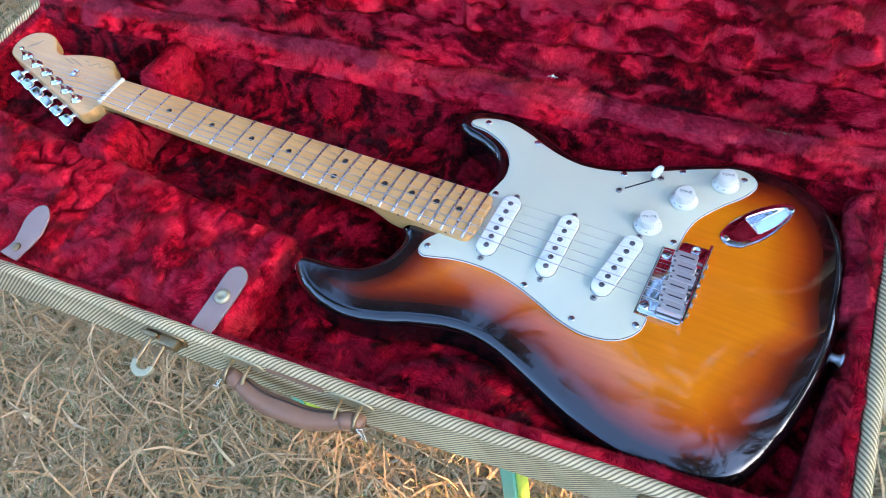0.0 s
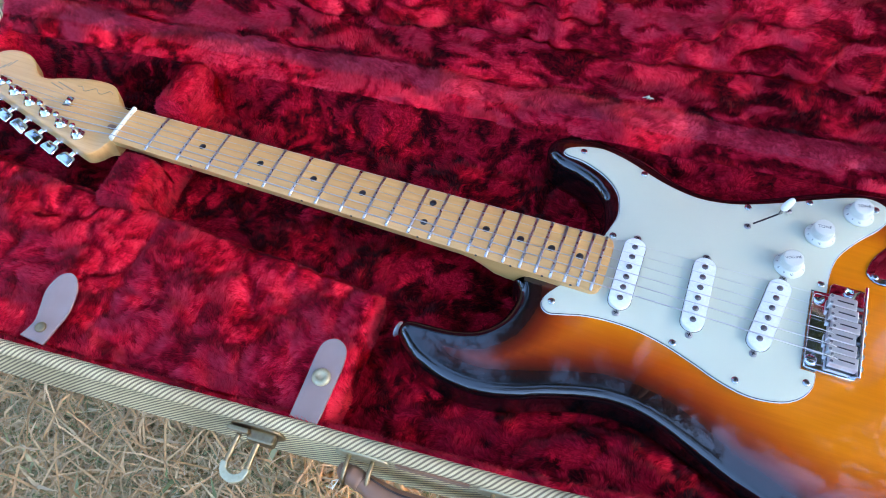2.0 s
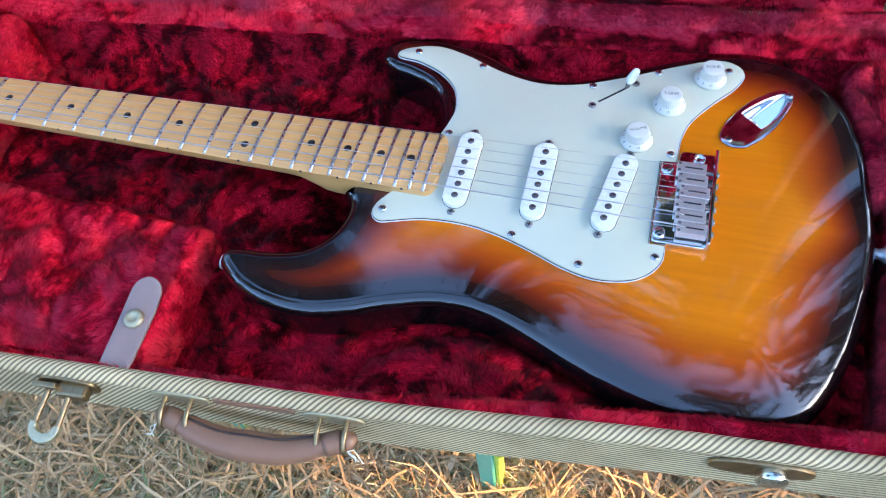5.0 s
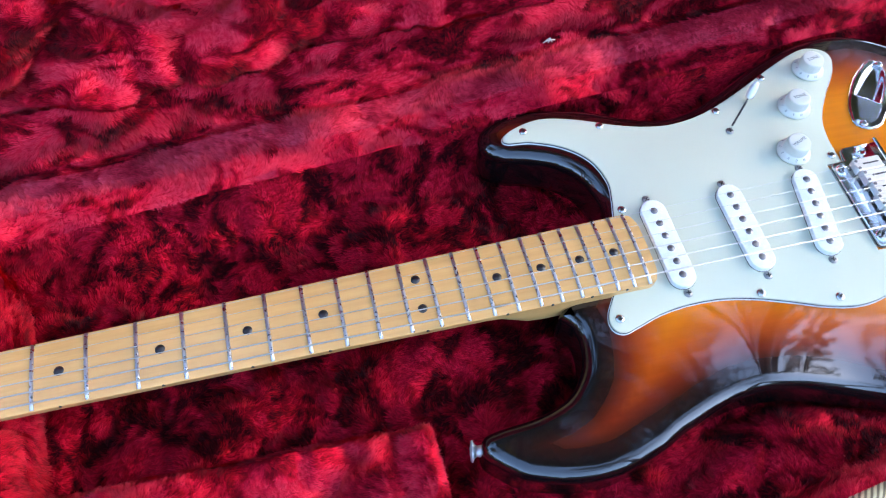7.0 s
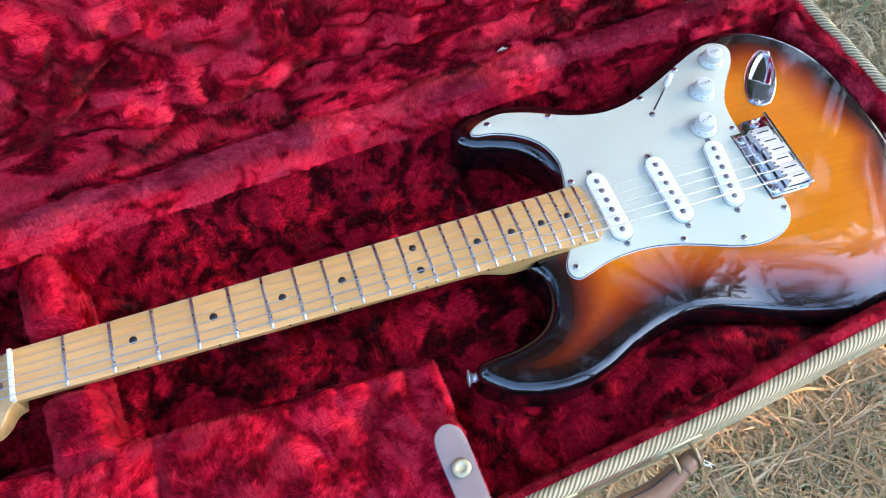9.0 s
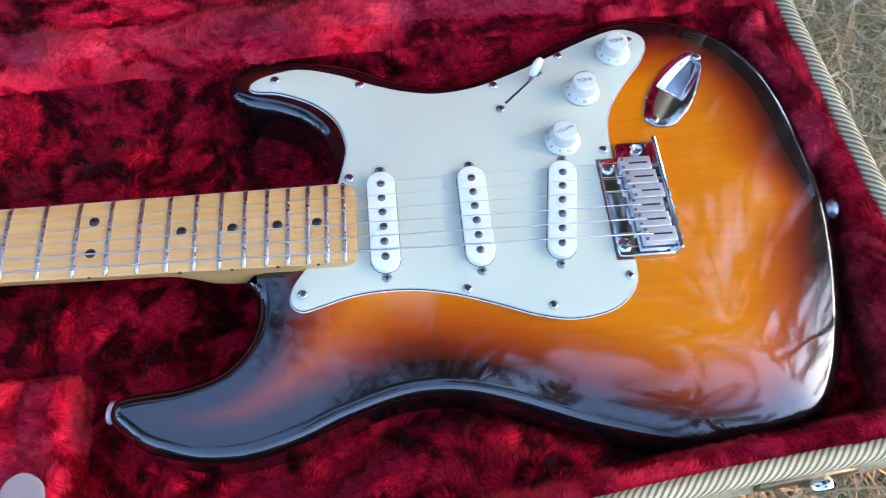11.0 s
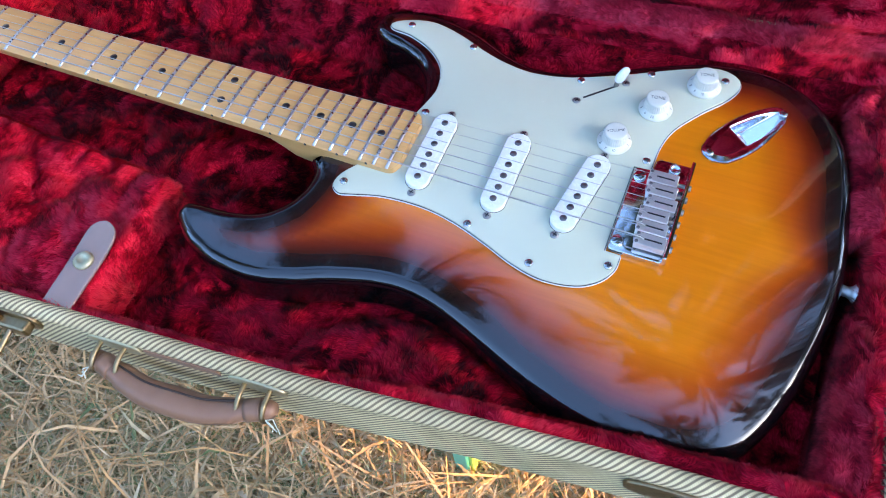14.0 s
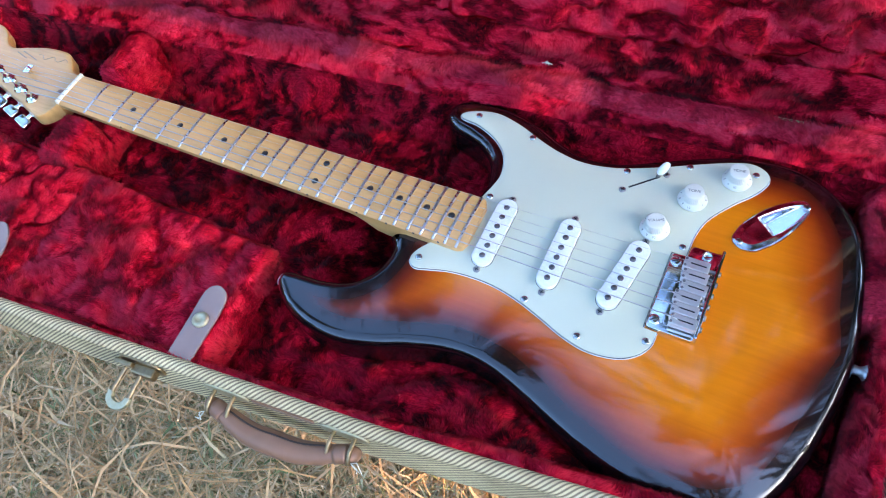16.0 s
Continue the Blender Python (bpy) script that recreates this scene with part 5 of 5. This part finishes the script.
def make_stand():
    """The low table that carries the case; of it only the legs show."""
    t = thing("side_table", "green resin side table under the guitar case", "table", pose(-0.368, 0.075, 0.0))
    part("tabletop", slab_mesh("tabletop", rounded_rect(0.50, 0.27, 0.03), 0.018, 0.0405, 0.003), M_GREEN, t)
    for x, y in ((0.21, -0.105), (-0.21, -0.105), (0.21, 0.105), (-0.21, 0.105)):
        part("leg", block((0.026, 0.030, 0.018 - SOIL), (0, 0, (0.018 + SOIL) / 2), 0.004), M_GREEN, t, at=pose(x, y, 0))
        # lime strip on the +x face: the leg's sunlit edge painted as a colour
        part("sunlit_leg_edge", block((0.007, 0.026, 0.017 - SOIL), (0.0165, 0, (0.017 + SOIL) / 2), 0.002), M_SUNLIT_EDGE, t, "lime strip painted for the leg's sunlit edge", at=pose(x, y, 0))


make_stand()


def pine_tree(name, height, seed):
    """A tall pine: bare tapered trunk, limbs, and a ragged crown of needle tufts."""
    rng = np.random.RandomState(seed)
    t = thing(name, "tall pine tree with a bare trunk and ragged crown", "tree", group="pines round the lawn")
    r = height * 0.012 + 0.05
    lean = rng.randn(2) * 0.02
    trunk = [(lean[0] * z + 0.06 * math.sin(z * 0.5), lean[1] * z + 0.05 * math.cos(z * 0.4), z) for z in np.linspace(-0.1, height, 12)]
    bm = tube(trunk, r, 10, r1=r * 0.2)
    tips = []
    for k in range(34):
        z = height * (0.36 + 0.64 * (k / 34) ** 0.9)
        a = k * 2.4 + rng.rand()
        reach = (1.15 - z / height) * height * 0.30 + 0.3
        p = np.array([lean[0] * z, lean[1] * z, z])
        d = np.array([math.cos(a), math.sin(a), 0.15 + 0.4 * rng.rand()])
        q = p + d * reach * 0.55
        e = p + d * reach + np.array([0, 0, 0.1 * reach])
        tube([p, q, e], 0.035, 5, bm, r1=0.012)
        tips += [(p * (1 - s) + e * s, reach) for s in np.linspace(0.3, 1.0, 7)]
    part("trunk", bm, M_BARK, t)
    v, f = [], []
    for c, reach in tips:
        for _ in range(150):
            o = c + rng.randn(3) * (0.11 + 0.03 * reach) * np.array([1, 1, 0.6])
            d = rng.randn(3)
            d /= np.linalg.norm(d)
            s = np.cross(d, rng.randn(3))
            s /= np.linalg.norm(s)
            b = len(v)
            v += [tuple(o - s * 0.010), tuple(o + s * 0.010), tuple(o + d * (0.16 + 0.16 * rng.rand()))]
            f.append((b, b + 1, b + 2))
    part("crown", mesh_of("crown", v, f, False), M_FOLIAGE, t)
    return t


def plant_trees():
    """Unseen pines, placed for the lacquer's reflections and to hold back sky light: at the lawn's edge, open towards
    the back left, and one that reaches over the case.
    """
    rng = random.Random(5)
    kinds = [pine_tree("pine_tree", 13, 81), pine_tree("pine_tree", 17, 82)]
    kinds[0].matrix_basis = pose(0.9, 2.1, SOIL, 0, 0, 40)
    kinds[1].matrix_basis = pose(3.2, 4.4, SOIL, 0, 0, 200)
    copy_thing(kinds[0], pose(-0.7, 6.8, SOIL, 0, 0, 15))
    copy_thing(kinds[1], pose(2.9, 1.2, SOIL, 0, 0, 75))
    for x, y, turn in ((3.6, -6.2, 130),):
        copy_thing(kinds[1], pose(x, y, SOIL, 0, 0, turn))
    copy_thing(kinds[0], pose(-5.9, 5.8, SOIL, 0, 0, 100))
    for x, y, turn in ((12.0, 0.7, 250), (11.0, 4.6, 310)):
        copy_thing(kinds[1], pose(x, y, SOIL, 0, 0, turn))
    for k in range(36):
        a = 360 * k / 36 + rng.uniform(-6, 6)
        d = rng.uniform(17, 24) if 88 < a < 175 else rng.uniform(6.0, 8.5) if 175 < a < 318 else rng.uniform(10.0, 13)
        if a < 14 or a > 346 or 192 < a < 350:
            continue
        copy_thing(kinds[k % 2], pose(d * math.cos(radians(a)), d * math.sin(radians(a)), SOIL, 0, 0, rng.uniform(0, 360)))


plant_trees()


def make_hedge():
    """An added, unseen evergreen hedge that blocks the low sun; its one gap lets the ground's sun patch through."""
    t = thing("hedge", "added unseen evergreen hedge that blocks the low sun but for one gap", "hedge", pose(9.0, 0, SOIL))
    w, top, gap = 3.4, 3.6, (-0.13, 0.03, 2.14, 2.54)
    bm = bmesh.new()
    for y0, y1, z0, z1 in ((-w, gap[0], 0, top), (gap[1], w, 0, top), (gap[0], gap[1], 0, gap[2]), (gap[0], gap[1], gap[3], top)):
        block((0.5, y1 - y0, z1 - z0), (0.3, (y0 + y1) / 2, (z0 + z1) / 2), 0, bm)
    part("blocker_core", bm, M_BARK, t)
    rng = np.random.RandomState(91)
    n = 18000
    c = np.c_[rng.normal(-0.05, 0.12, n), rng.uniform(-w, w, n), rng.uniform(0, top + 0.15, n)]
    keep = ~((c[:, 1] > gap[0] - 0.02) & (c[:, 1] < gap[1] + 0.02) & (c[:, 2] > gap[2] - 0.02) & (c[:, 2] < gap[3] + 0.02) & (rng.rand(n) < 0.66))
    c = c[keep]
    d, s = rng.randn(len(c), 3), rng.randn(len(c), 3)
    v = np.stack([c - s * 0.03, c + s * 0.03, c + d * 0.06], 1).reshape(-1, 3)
    part("leaves", mesh_of("leaves", v, np.arange(len(v)).reshape(-1, 3), False), M_BLOCKER_LEAVES, t)


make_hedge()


def make_thicket():
    """An added, unseen ring of undergrowth that blocks the bright horizon all round the lawn, broken only by the hedge.
    """
    rng = np.random.RandomState(95)
    t = thing("horizon_blocker", "added unseen evergreen undergrowth that blocks the bright low sky", "bushes")
    ring, n = [], 90
    for k in range(n + 1):
        a = radians(17 + 326 * k / n)
        r = 13.6 + 1.1 * math.sin(5 * a) + 0.5 * rng.randn()
        ring.append((r * math.cos(a), r * math.sin(a), (5.0 if 88 < math.degrees(a) < 175 else 8.0 if 48 < math.degrees(a) < 180 else 4.4) + 0.9 * rng.randn()))
    verts, faces = [], []
    for x, y, h in ring:
        verts += [(x, y, SOIL), (x * 1.04, y * 1.04, SOIL + h * 0.85), (x * 1.09, y * 1.09, SOIL)]
    for k in range(n):
        for j in (0, 1):
            faces.append((3 * k + j, 3 * k + 3 + j, 3 * k + 4 + j, 3 * k + 1 + j))
    part("blocker_core", mesh_of("blocker_core", verts, faces, False), M_BARK, t)
    m = 70000
    u = rng.uniform(0, n, m)
    i = u.astype(int)
    f = (u - i)[:, None]
    p = np.array(ring)
    q = p[i] * (1 - f) + p[i + 1] * f
    h = rng.rand(m) ** 0.7
    c = np.c_[q[:, :2] * (0.985 + 0.04 * h + 0.02 * rng.randn(m))[:, None], SOIL + q[:, 2] * h]
    d, s = rng.randn(m, 3), rng.randn(m, 3)
    v = np.stack([c - s * 0.06, c + s * 0.06, c + d * 0.16], 1).reshape(-1, 3)
    part("leaves", mesh_of("leaves", v, np.arange(len(v)).reshape(-1, 3), False), M_BLOCKER_LEAVES, t)


make_thicket()
